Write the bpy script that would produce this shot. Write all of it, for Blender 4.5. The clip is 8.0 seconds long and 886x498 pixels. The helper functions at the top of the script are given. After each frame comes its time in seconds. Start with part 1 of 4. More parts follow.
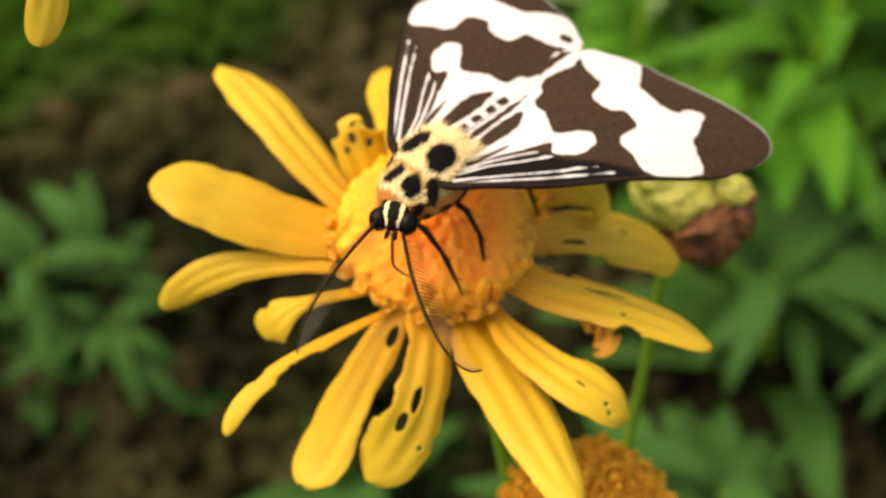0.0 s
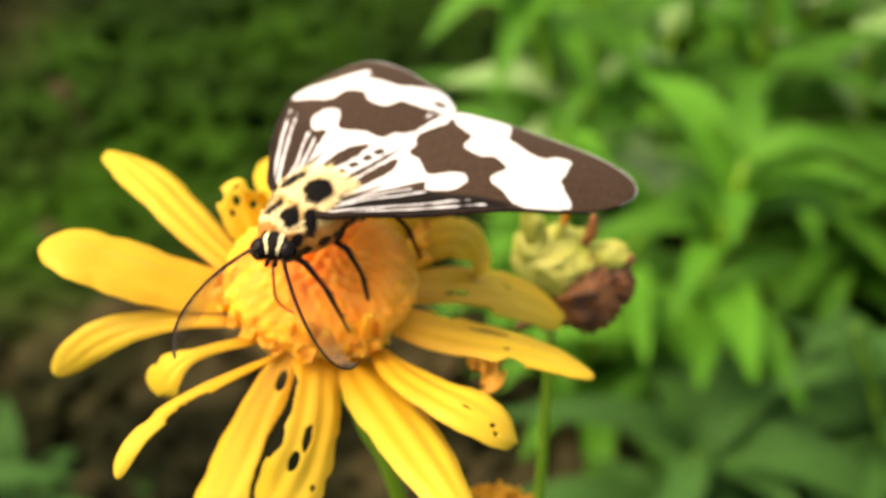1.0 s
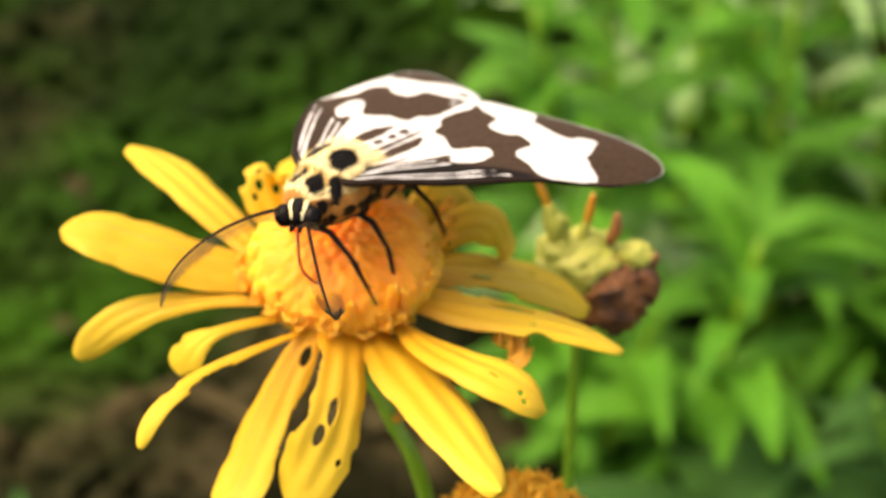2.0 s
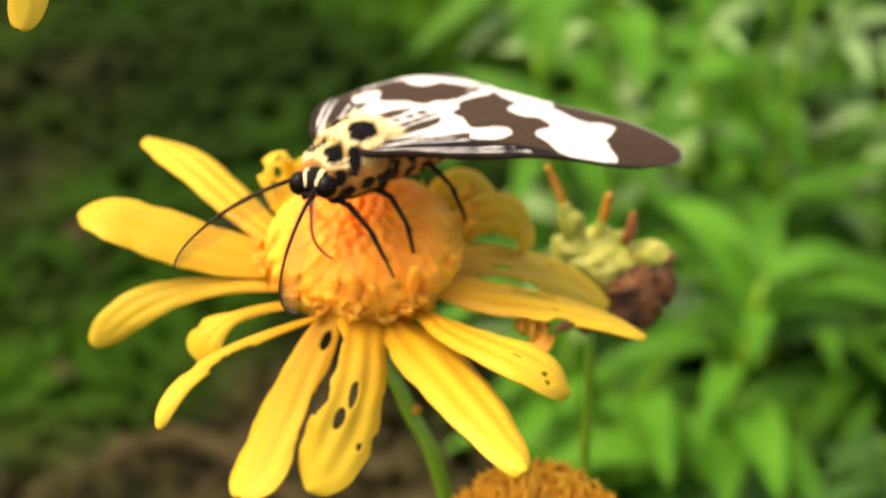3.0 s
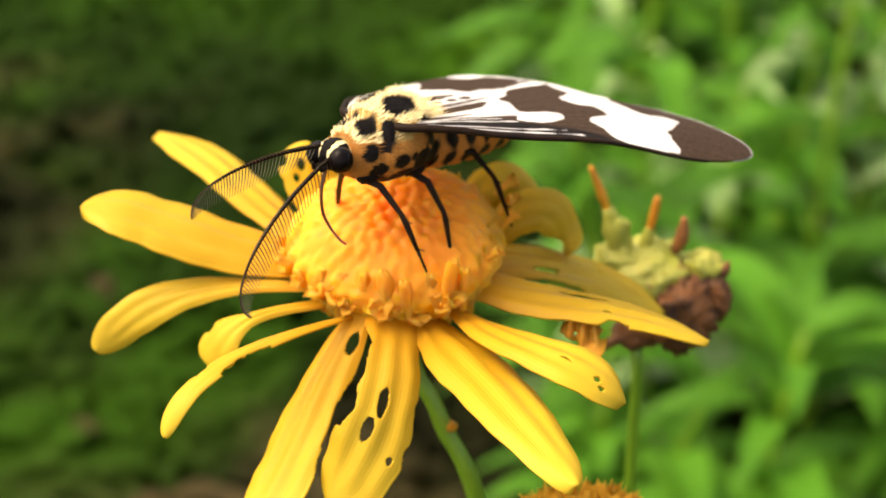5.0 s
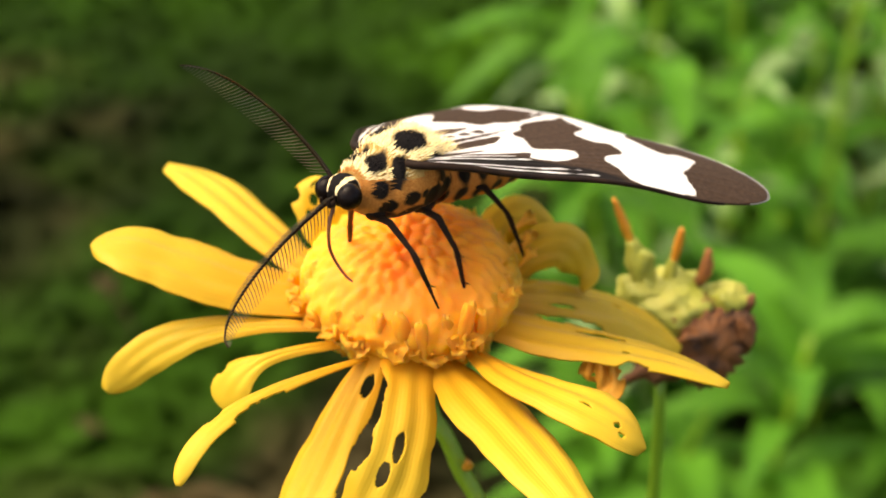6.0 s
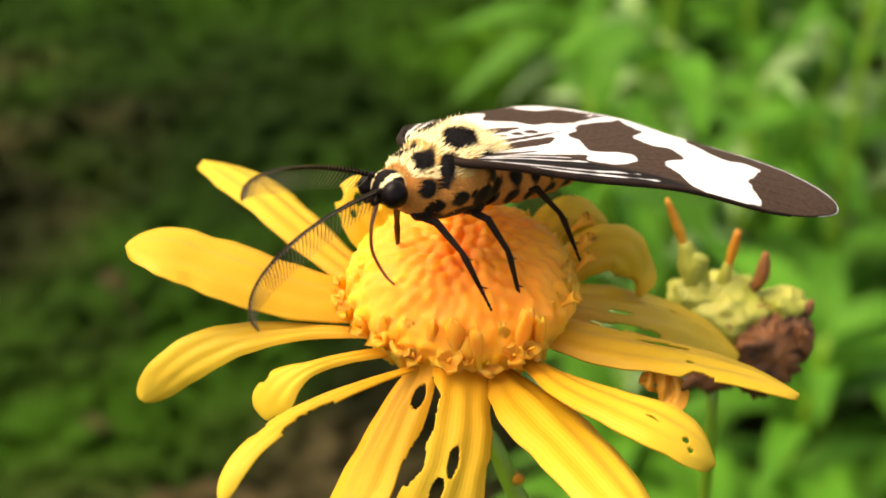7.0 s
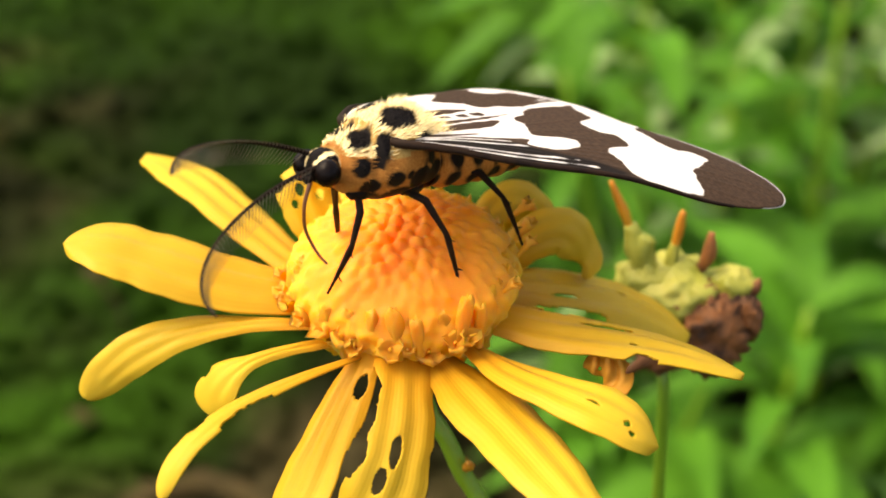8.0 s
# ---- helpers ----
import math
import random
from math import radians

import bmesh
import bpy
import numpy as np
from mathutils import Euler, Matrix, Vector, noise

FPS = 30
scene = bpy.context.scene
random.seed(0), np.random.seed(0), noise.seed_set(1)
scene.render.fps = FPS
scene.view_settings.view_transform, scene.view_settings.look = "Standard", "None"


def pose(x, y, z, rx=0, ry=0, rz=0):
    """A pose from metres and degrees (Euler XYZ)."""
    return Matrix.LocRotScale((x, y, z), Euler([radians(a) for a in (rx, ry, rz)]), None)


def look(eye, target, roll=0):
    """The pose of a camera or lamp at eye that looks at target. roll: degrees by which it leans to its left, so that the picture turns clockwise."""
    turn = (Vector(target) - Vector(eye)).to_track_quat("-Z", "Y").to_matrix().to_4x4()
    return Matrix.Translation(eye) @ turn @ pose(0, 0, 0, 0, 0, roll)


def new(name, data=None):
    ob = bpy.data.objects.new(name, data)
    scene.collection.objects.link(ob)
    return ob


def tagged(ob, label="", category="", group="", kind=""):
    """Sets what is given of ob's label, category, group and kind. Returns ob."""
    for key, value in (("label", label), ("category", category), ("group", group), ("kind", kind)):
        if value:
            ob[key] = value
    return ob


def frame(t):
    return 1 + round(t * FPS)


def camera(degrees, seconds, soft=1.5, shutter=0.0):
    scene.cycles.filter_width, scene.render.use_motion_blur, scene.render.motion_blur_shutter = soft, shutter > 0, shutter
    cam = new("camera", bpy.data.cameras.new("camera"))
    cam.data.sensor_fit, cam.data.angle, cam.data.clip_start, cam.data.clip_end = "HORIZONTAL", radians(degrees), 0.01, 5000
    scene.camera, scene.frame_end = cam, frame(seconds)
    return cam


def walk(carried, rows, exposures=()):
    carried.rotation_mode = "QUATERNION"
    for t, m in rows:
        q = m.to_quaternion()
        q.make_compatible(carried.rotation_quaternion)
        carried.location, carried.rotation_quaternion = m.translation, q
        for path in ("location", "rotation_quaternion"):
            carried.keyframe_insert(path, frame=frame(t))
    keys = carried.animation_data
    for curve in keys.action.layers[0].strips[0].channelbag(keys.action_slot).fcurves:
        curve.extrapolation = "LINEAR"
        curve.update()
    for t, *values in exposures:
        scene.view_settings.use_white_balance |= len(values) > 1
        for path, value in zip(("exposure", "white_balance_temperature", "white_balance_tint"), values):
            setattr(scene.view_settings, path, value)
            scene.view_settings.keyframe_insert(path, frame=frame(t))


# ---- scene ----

# ---------- camera and its path ----------
S = 0.00085          # metres to one working unit (flower and moth are drawn in such units)
GROUND_TO_FLOWER = 0.30
cam = camera(31.36, 8.0, soft=1.7)
cam.data.dof.use_dof = True
cam.data.dof.focus_distance = 0.0780
cam.data.dof.aperture_fstop = 50.0
CAMERA_ROWS = [
    (0, pose(0.002987, -0.061680, 0.372592, 38.55, -1.45, 6.54)),
    (0.2, pose(0.002545, -0.064649, 0.369827, 43.17, -0.29, 5.51)),
    (0.4, pose(0.002173, -0.065149, 0.370237, 45.68, -0.02, 4.74)),
    (0.5, pose(0.003854, -0.067024, 0.368933, 46.34, 0.14, 4.70)),
    (0.6, pose(0.004386, -0.070654, 0.366406, 47.87, -0.11, 3.81)),
    (0.8, pose(0.006954, -0.075004, 0.364813, 48.34, -0.68, 2.88)),
    (1, pose(0.007131, -0.072683, 0.366253, 47.64, -1.02, 2.49)),
    (1.3, pose(0.004710, -0.075449, 0.365663, 48.81, -0.48, 2.50)),
    (1.5, pose(0.006529, -0.076627, 0.363424, 51.53, 0.20, 2.90)),
    (2, pose(0.006711, -0.077765, 0.359030, 51.87, -0.20, 2.42)),
    (2.2, pose(0.005341, -0.079498, 0.358336, 51.74, -0.22, 2.32)),
    (3.3, pose(0.005174, -0.080217, 0.352201, 55.62, -0.51, 2.51)),
    (3.5, pose(0.004174, -0.080559, 0.350567, 56.32, -0.96, 3.36)),
    (4, pose(0.003166, -0.074715, 0.350043, 55.68, -0.14, 4.83)),
    (4.2, pose(0.004614, -0.075225, 0.348837, 55.90, -0.16, 4.37)),
    (5.3, pose(0.004355, -0.073633, 0.345987, 56.46, 0.13, 3.26)),
    (5.5, pose(0.004067, -0.072114, 0.347781, 55.17, 0.24, 3.75)),
    (6, pose(0.003585, -0.072066, 0.347478, 56.16, 0.15, 3.35)),
    (6.5, pose(0.003435, -0.070650, 0.346943, 55.60, 0.71, 3.48)),
    (7, pose(0.000591, -0.068421, 0.345326, 56.03, -0.04, 3.51)),
    (7.5, pose(0.001401, -0.063486, 0.345964, 55.37, 0.62, 3.05)),
    (8, pose(0.003173, -0.067663, 0.345257, 55.36, 1.07, 2.35)),
]
walk(cam, CAMERA_ROWS, [(0, -0.15, 8600, 9), (0.6, 0.24, 8600, 9), (1.2, 0.36, 8600, 9), (3, 0.31, 8600, 9), (8, 0.24, 8600, 9)])

# ---------- light ----------
world = bpy.data.worlds.new("sky")
scene.world = world
world.use_nodes = True
wn = world.node_tree.nodes
sky = wn.new("ShaderNodeTexSky")
sky.sky_type = "NISHITA"
sky.sun_disc = False
SUN_ELEVATION, SUN_AZIMUTH = radians(62), radians(-86)     # a hazy sun high above, to the left of the flower
sky.sun_elevation = SUN_ELEVATION
sky.sun_rotation = SUN_AZIMUTH
sky.air_density = 0.6
sky.dust_density = 5.0
sky.ozone_density = 0.5
world.node_tree.links.new(sky.outputs[0], wn["Background"].inputs[0])
wn["Background"].inputs[1].default_value = 0.46
sun_data = bpy.data.lights.new("sun", "SUN")
sun_data.energy = 0.9
sun_data.angle = radians(50)
sun_data.color = (1.0, 0.95, 0.86)
sun = new("sun", sun_data)
sun_way = Vector((math.sin(SUN_AZIMUTH) * math.cos(SUN_ELEVATION), math.cos(SUN_AZIMUTH) * math.cos(SUN_ELEVATION), math.sin(SUN_ELEVATION)))
sun.matrix_world = look(sun_way * 5, (0, 0, 0))


# ---------- materials ----------
def material(name):
    m = bpy.data.materials.new(name)
    m.use_nodes = True
    n, l = m.node_tree.nodes, m.node_tree.links
    return m, n, l, n["Principled BSDF"]


def mapped_noise(n, l, scale, detail=3.0, stretch=(1, 1, 1), rough=0.55):
    c = n.new("ShaderNodeTexCoord")
    mp = n.new("ShaderNodeMapping")
    mp.inputs["Scale"].default_value = stretch
    t = n.new("ShaderNodeTexNoise")
    t.inputs["Scale"].default_value = scale
    t.inputs["Detail"].default_value = detail
    t.inputs["Roughness"].default_value = rough
    l.new(c.outputs["Object"], mp.inputs[0])
    l.new(mp.outputs[0], t.inputs["Vector"])
    return t


def ramp(n, l, fac, stops):
    r = n.new("ShaderNodeValToRGB")
    e = r.color_ramp.elements
    e[0].position, e[0].color = stops[0][0], (*stops[0][1], 1)
    e[1].position, e[1].color = stops[-1][0], (*stops[-1][1], 1)
    for pos, col in stops[1:-1]:
        e.new(pos).color = (*col, 1)
    l.new(fac, r.inputs[0])
    return r


def mix_colour(n, l, fac, a, b, kind="MIX"):
    m = n.new("ShaderNodeMix")
    m.data_type = "RGBA"
    m.blend_type = kind
    for sock, v in ((m.inputs[0], fac), (m.inputs[6], a), (m.inputs[7], b)):
        if isinstance(v, (tuple, float, int)):
            sock.default_value = (*v, 1) if isinstance(v, tuple) else v
        else:
            l.new(v, sock)
    return m.outputs[2]


def bump(n, l, height, strength, distance, bsdf):
    b = n.new("ShaderNodeBump")
    b.inputs["Strength"].default_value = strength
    b.inputs["Distance"].default_value = distance
    l.new(height, b.inputs["Height"])
    l.new(b.outputs[0], bsdf.inputs["Normal"])


def attribute(n, name):
    a = n.new("ShaderNodeAttribute")
    a.attribute_name = name
    return a


def translucent(m, n, l, bsdf, colour, amount):
    t = n.new("ShaderNodeBsdfTranslucent")
    if isinstance(colour, tuple):
        t.inputs[0].default_value = (*colour, 1)
    else:
        l.new(colour, t.inputs[0])
    x = n.new("ShaderNodeMixShader")
    x.inputs[0].default_value = amount
    l.new(bsdf.outputs[0], x.inputs[1])
    l.new(t.outputs[0], x.inputs[2])
    l.new(x.outputs[0], n["Material Output"].inputs[0])


def petal_material():
    m, n, l, b = material("petal")
    along = attribute(n, "along")
    across = attribute(n, "across")
    big = mapped_noise(n, l, 260, 2)
    fine = mapped_noise(n, l, 2600, 4)
    base = ramp(n, l, along.outputs["Fac"], [(0.0, (0.71, 0.31, 0.024)), (0.22, (0.70, 0.405, 0.032)), (0.55, (0.68, 0.475, 0.042)), (1.0, (0.68, 0.50, 0.048))])
    c1 = mix_colour(n, l, 0.22, base.outputs[0], ramp(n, l, big.outputs[0], [(0.35, (0.60, 0.30, 0.012)), (0.65, (0.75, 0.50, 0.04))]).outputs[0])
    # fine lengthwise veins
    w = n.new("ShaderNodeMath")
    w.operation = "MULTIPLY"
    w.inputs[1].default_value = 58.0
    l.new(across.outputs["Fac"], w.inputs[0])
    sn = n.new("ShaderNodeMath")
    sn.operation = "SINE"
    l.new(w.outputs[0], sn.inputs[0])
    h = n.new("ShaderNodeMath")
    h.operation = "MULTIPLY_ADD"
    h.inputs[1].default_value = 0.38
    l.new(sn.outputs[0], h.inputs[0])
    l.new(fine.outputs[0], h.inputs[2])
    l.new(c1, b.inputs["Base Color"])
    b.inputs["Roughness"].default_value = 0.42
    b.inputs["Specular IOR Level"].default_value = 0.22
    bump(n, l, h.outputs[0], 0.18, 0.00005, b)
    translucent(m, n, l, b, c1, 0.34)
    return m


def plain_tissue(name, low, high, scale, rough=0.5, bump_by=0.00005, thin=0.0, stretch=(1, 1, 1), random=0.0, gloss=0.5, glow=0.0, glow_depth=0.0028):
    """Plant tissue or litter: colour varied at two scales, and by object, with a fine relief."""
    m, n, l, b = material(name)
    big = mapped_noise(n, l, scale, 3, stretch)
    fine = mapped_noise(n, l, scale * 9, 4, stretch)
    c = ramp(n, l, big.outputs[0], [(0.3, low), (0.7, high)]).outputs[0]
    c = mix_colour(n, l, 0.25, c, ramp(n, l, fine.outputs[0], [(0.3, low), (0.75, high)]).outputs[0])
    if random:
        g = n.new("ShaderNodeNewGeometry")
        hs = n.new("ShaderNodeHueSaturation")
        mr = n.new("ShaderNodeMapRange")
        mr.inputs[3].default_value = 1 - random
        mr.inputs[4].default_value = 1 + random
        l.new(g.outputs["Random Per Island"], mr.inputs[0])
        l.new(mr.outputs[0], hs.inputs["Value"])
        l.new(c, hs.inputs["Color"])
        c = hs.outputs[0]
    l.new(c, b.inputs["Base Color"])
    b.inputs["Roughness"].default_value = rough
    b.inputs["Specular IOR Level"].default_value = gloss
    if glow:
        b.inputs["Subsurface Weight"].default_value = glow
        b.inputs["Subsurface Radius"].default_value = (1.0, 0.45, 0.08)
        b.inputs["Subsurface Scale"].default_value = glow_depth
    bump(n, l, fine.outputs[0], 0.4, bump_by, b)
    if thin:
        translucent(m, n, l, b, c, thin)
    return m


def disc_material():
    """The packed closed florets: red-orange in the young middle, yellow towards the rim."""
    m, n, l, b = material("disc_core")
    ripe = attribute(n, "ripe")
    fine = mapped_noise(n, l, 2600, 3)
    big = mapped_noise(n, l, 380, 2)
    c = ramp(n, l, ripe.outputs["Fac"], [(0.0, (0.84, 0.17, 0.014)), (0.3, (0.84, 0.23, 0.020)), (0.65, (0.84, 0.33, 0.032)), (1.0, (0.84, 0.43, 0.045))]).outputs[0]
    c = mix_colour(n, l, 0.18, c, ramp(n, l, big.outputs[0], [(0.35, (0.85, 0.26, 0.012)), (0.65, (0.98, 0.60, 0.05))]).outputs[0])
    l.new(c, b.inputs["Base Color"])
    b.inputs["Roughness"].default_value = 0.55
    b.inputs["Specular IOR Level"].default_value = 0.25
    b.inputs["Subsurface Weight"].default_value = 0.85
    b.inputs["Subsurface Radius"].default_value = (1.0, 0.45, 0.08)
    b.inputs["Subsurface Scale"].default_value = 0.0014
    bump(n, l, fine.outputs[0], 0.3, 0.00004, b)
    return m


def patterned(name, dark, pale, scale, rough, pale_fine, thin=0.0, edge=0.12, sheen=0.2, gloss=0.5):
    """Scales or fur: an attribute 'pale' (signed, in working units) parts dark from pale."""
    m, n, l, b = material(name)
    a = attribute(n, "pale")
    wob = mapped_noise(n, l, scale, 3)
    fine = mapped_noise(n, l, scale * 5, 3)
    ad = n.new("ShaderNodeMath")
    ad.operation = "MULTIPLY_ADD"
    ad.inputs[1].default_value = 0.2
    ad.inputs[2].default_value = -0.10
    l.new(wob.outputs[0], ad.inputs[0])
    s = n.new("ShaderNodeMath")
    s.operation = "ADD"
    l.new(a.outputs["Fac"], s.inputs[0])
    l.new(ad.outputs[0], s.inputs[1])
    mr = n.new("ShaderNodeMapRange")
    mr.interpolation_type = "SMOOTHSTEP"
    mr.inputs[1].default_value = -edge
    mr.inputs[2].default_value = edge
    l.new(s.outputs[0], mr.inputs[0])
    d = ramp(n, l, fine.outputs[0], [(0.3, tuple(v * 0.75 for v in dark)), (0.7, tuple(v * 1.3 for v in dark))]).outputs[0]
    p = ramp(n, l, fine.outputs[0], [(0.3, pale_fine), (0.65, pale)]).outputs[0]
    deep = attribute(n, "deep")
    d = mix_colour(n, l, deep.outputs["Fac"], d, tuple(v * 0.16 for v in dark))
    c = mix_colour(n, l, mr.outputs[0], d, p)
    l.new(c, b.inputs["Base Color"])
    b.inputs["Roughness"].default_value = rough
    b.inputs["Sheen Weight"].default_value = sheen
    b.inputs["Specular IOR Level"].default_value = gloss
    bump(n, l, fine.outputs[0], 0.3, 0.00003, b)
    if thin:
        translucent(m, n, l, b, c, thin)
    return m


def carpet_material():
    """Low herbs: dark and mid green clumps, shade put into the colours, with stretches of olive-brown litter."""
    m, n, l, b = material("carpet")
    clump = mapped_noise(n, l, 9, 2)
    litter = mapped_noise(n, l, 5.5, 2)
    fine = mapped_noise(n, l, 60, 3)
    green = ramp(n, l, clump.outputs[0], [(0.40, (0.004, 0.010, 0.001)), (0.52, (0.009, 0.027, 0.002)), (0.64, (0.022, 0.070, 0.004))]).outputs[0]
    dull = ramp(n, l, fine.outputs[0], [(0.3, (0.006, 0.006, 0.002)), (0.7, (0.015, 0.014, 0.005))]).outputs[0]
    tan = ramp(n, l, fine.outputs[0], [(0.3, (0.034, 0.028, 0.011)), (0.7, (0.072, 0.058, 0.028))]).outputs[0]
    strewn = ramp(n, l, mapped_noise(n, l, 17, 1.5, (1, 1.4, 1)).outputs[0], [(0.50, (0.0, 0.0, 0.0)), (0.64, (0.9, 0.9, 0.9))]).outputs[0]
    brown = mix_colour(n, l, strewn, dull, tan)
    # the litter, coloured dark for shade, lies bare near the flower, further off the herbs close over it
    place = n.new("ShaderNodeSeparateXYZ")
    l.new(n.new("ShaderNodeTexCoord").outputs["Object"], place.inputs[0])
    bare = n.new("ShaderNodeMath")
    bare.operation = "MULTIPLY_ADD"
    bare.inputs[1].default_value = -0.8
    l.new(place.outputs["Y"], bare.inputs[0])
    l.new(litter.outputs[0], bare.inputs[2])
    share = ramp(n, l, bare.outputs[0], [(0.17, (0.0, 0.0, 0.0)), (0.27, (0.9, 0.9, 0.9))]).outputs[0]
    # green painted brighter with distance, as if more light fell beyond
    lit_green = ramp(n, l, clump.outputs[0], [(0.38, (0.010, 0.030, 0.002)), (0.52, (0.018, 0.058, 0.003)), (0.66, (0.045, 0.14, 0.008))]).outputs[0]
    green = mix_colour(n, l, ramp(n, l, place.outputs["Y"], [(0.36, (0.0, 0.0, 0.0)), (0.60, (1.0, 1.0, 1.0))]).outputs[0], green, lit_green)
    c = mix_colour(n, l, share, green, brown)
    l.new(c, b.inputs["Base Color"])
    b.inputs["Roughness"].default_value = 0.8
    b.inputs["Specular IOR Level"].default_value = 0.06
    bump(n, l, fine.outputs[0], 0.3, 0.0002, b)
    translucent(m, n, l, b, c, 0.3)
    return m


PETAL = petal_material()
FLORET = plain_tissue("floret", (0.86, 0.35, 0.04), (0.88, 0.43, 0.06), 420, 0.55, 0.00004, 0.3, random=0.05, gloss=0.15, glow=0.7, glow_depth=0.0012)
FLORET_ORANGE = plain_tissue("orange_floret", (0.86, 0.46, 0.05), (0.88, 0.57, 0.08), 420, 0.5, 0.00004, 0.4, gloss=0.15)
FLORET_TIP = plain_tissue("open_floret", (0.86, 0.40, 0.045), (0.88, 0.49, 0.075), 500, 0.55, 0.00004, 0.35, gloss=0.15, glow=0.3, glow_depth=0.0009)
DISC = disc_material()
FLORET_BUD = plain_tissue("closed_floret", (0.84, 0.20, 0.014), (0.86, 0.28, 0.022), 420, 0.5, 0.00004, 0.25, random=0.06, gloss=0.3, glow=0.85)
DRIED = plain_tissue("dried_petal", (0.70, 0.31, 0.03), (0.82, 0.46, 0.06), 300, 0.6, 0.00008, 0.4)
STEM = plain_tissue("stem_green", (0.11, 0.24, 0.012), (0.20, 0.38, 0.025), 220, 0.45, 0.00006, 0.0, (1, 1, 0.2))
SEPAL = plain_tissue("sepal_green", (0.16, 0.26, 0.03), (0.38, 0.46, 0.06), 260, 0.5, 0.00006, 0.15)
BUD_PALE = plain_tissue("bud_pale", (0.20, 0.24, 0.02), (0.50, 0.48, 0.09), 260, 0.5, 0.00006, 0.15)
BUD_BROWN = plain_tissue("bud_withered", (0.012, 0.005, 0.002), (0.34, 0.12, 0.025), 520, 0.7, 0.0001)
BUD_ORANGE = plain_tissue("withered_ray", (0.50, 0.16, 0.02), (0.78, 0.42, 0.03), 300, 0.5, 0.00006, 0.2)
LEAF = plain_tissue("leaf", (0.034, 0.130, 0.009), (0.088, 0.270, 0.024), 40, 0.6, 0.0002, 0.4, random=0.25, gloss=0.15)
# the leaf colour darkened, shade painted in for the nearer herbs
LEAF_SHADED = plain_tissue("leaf_shaded", (0.020, 0.066, 0.012), (0.044, 0.125, 0.026), 40, 0.7, 0.0002, 0.3, random=0.2, gloss=0.1)
# the leaf colour lightened, sky highlights painted in
LEAF_HIGHLIGHT = plain_tissue("leaf_highlight", (0.16, 0.32, 0.08), (0.32, 0.47, 0.22), 40, 0.5, 0.0002, 0.4, random=0.25, gloss=0.3)
DRY_LEAF = plain_tissue("dry_leaf", (0.022, 0.017, 0.006), (0.052, 0.039, 0.015), 60, 0.8, 0.0003, 0.1, random=0.3, gloss=0.1)
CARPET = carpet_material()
# near-black soil: the plants' shade is put into its colour
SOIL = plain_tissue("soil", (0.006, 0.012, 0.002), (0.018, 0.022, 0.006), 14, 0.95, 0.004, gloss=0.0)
WING = patterned("wing_scales", (0.068, 0.040, 0.023), (0.90, 0.91, 0.92), 900, 0.6, (0.82, 0.83, 0.84), 0.5, 0.06, 0.05, 0.12)
# ochre skin, darker than the hairs to paint in shade between tufts
THORAX_SHADED_SKIN = patterned("thorax_shaded_skin", (0.005, 0.004, 0.004), (0.46, 0.30, 0.10), 1500, 0.7, (0.30, 0.16, 0.04), 0.0, 0.08, 0.0, 0.1)
FUR = patterned("body_fur", (0.004, 0.003, 0.003), (0.90, 0.78, 0.46), 1500, 0.7, (0.80, 0.62, 0.28), 0.0, 0.10, 0.0, 0.1)
# orange flank colour, deepened to put in the shade beneath the wings
BODY_SIDE = patterned("body_side", (0.008, 0.006, 0.005), (0.48, 0.21, 0.05), 1500, 0.6, (0.36, 0.13, 0.025), 0.0, 0.10, 0.0, 0.12)
CHITIN = plain_tissue("dark_chitin", (0.006, 0.004, 0.003), (0.024, 0.013, 0.008), 900, 0.6, 0.00003, gloss=0.09)
PROBOSCIS = plain_tissue("proboscis_brown", (0.10, 0.03, 0.012), (0.20, 0.07, 0.02), 900, 0.35, 0.00002)
COMB = plain_tissue("antenna_comb", (0.020, 0.014, 0.006), (0.06, 0.045, 0.018), 900, 0.5, 0.00002)
FRINGE = plain_tissue("wing_fringe", (0.16, 0.15, 0.15), (0.42, 0.42, 0.43), 1800, 0.8, 0.00003, gloss=0.1)
EYE = plain_tissue("compound_eye", (0.003, 0.002, 0.002), (0.008, 0.005, 0.004), 3000, 0.25, 0.00002, gloss=0.10)


# ---------- builders ----------
def V(x, y, z):
    """A place in the world from working units about the flower."""
    return Vector((x * S, y * S, z * S + GROUND_TO_FLOWER))


def part(name, data, mat, parent=None, label="", smooth=True):
    """Links a bmesh, or a mesh, as one object under a thing or a part."""
    if isinstance(data, bmesh.types.BMesh):
        me = bpy.data.meshes.new(name)
        data.to_mesh(me)
        data.free()
    else:
        me = data
    if mat is not None and not me.materials:
        me.materials.append(mat)
    if smooth:
        me.polygons.foreach_set("use_smooth", [True] * len(me.polygons))
    ob = new(name, me)
    if parent is not None:
        ob.parent = parent
    if label:
        tagged(ob, label)
    return ob


def thing(name, at, label, category, group="", kind=""):
    ob = new(name)
    ob.location = at
    ob.empty_display_size = 0.01
    return tagged(ob, label, category, group, kind)


def spline(points, count):
    """A smooth line (Catmull-Rom) through points."""
    p = [Vector(q) for q in points]
    p = [p[0] * 2 - p[1]] + p + [p[-1] * 2 - p[-2]]
    out = []
    n = len(p) - 3
    for k in range(count):
        x = k / (count - 1) * n
        i = min(int(x), n - 1)
        t = x - i
        a, b, c, d = p[i:i + 4]
        out.append(0.5 * ((2 * b) + (c - a) * t + (2 * a - 5 * b + 4 * c - d) * t * t + (3 * b - a - 3 * c + d) * t ** 3))
    return out


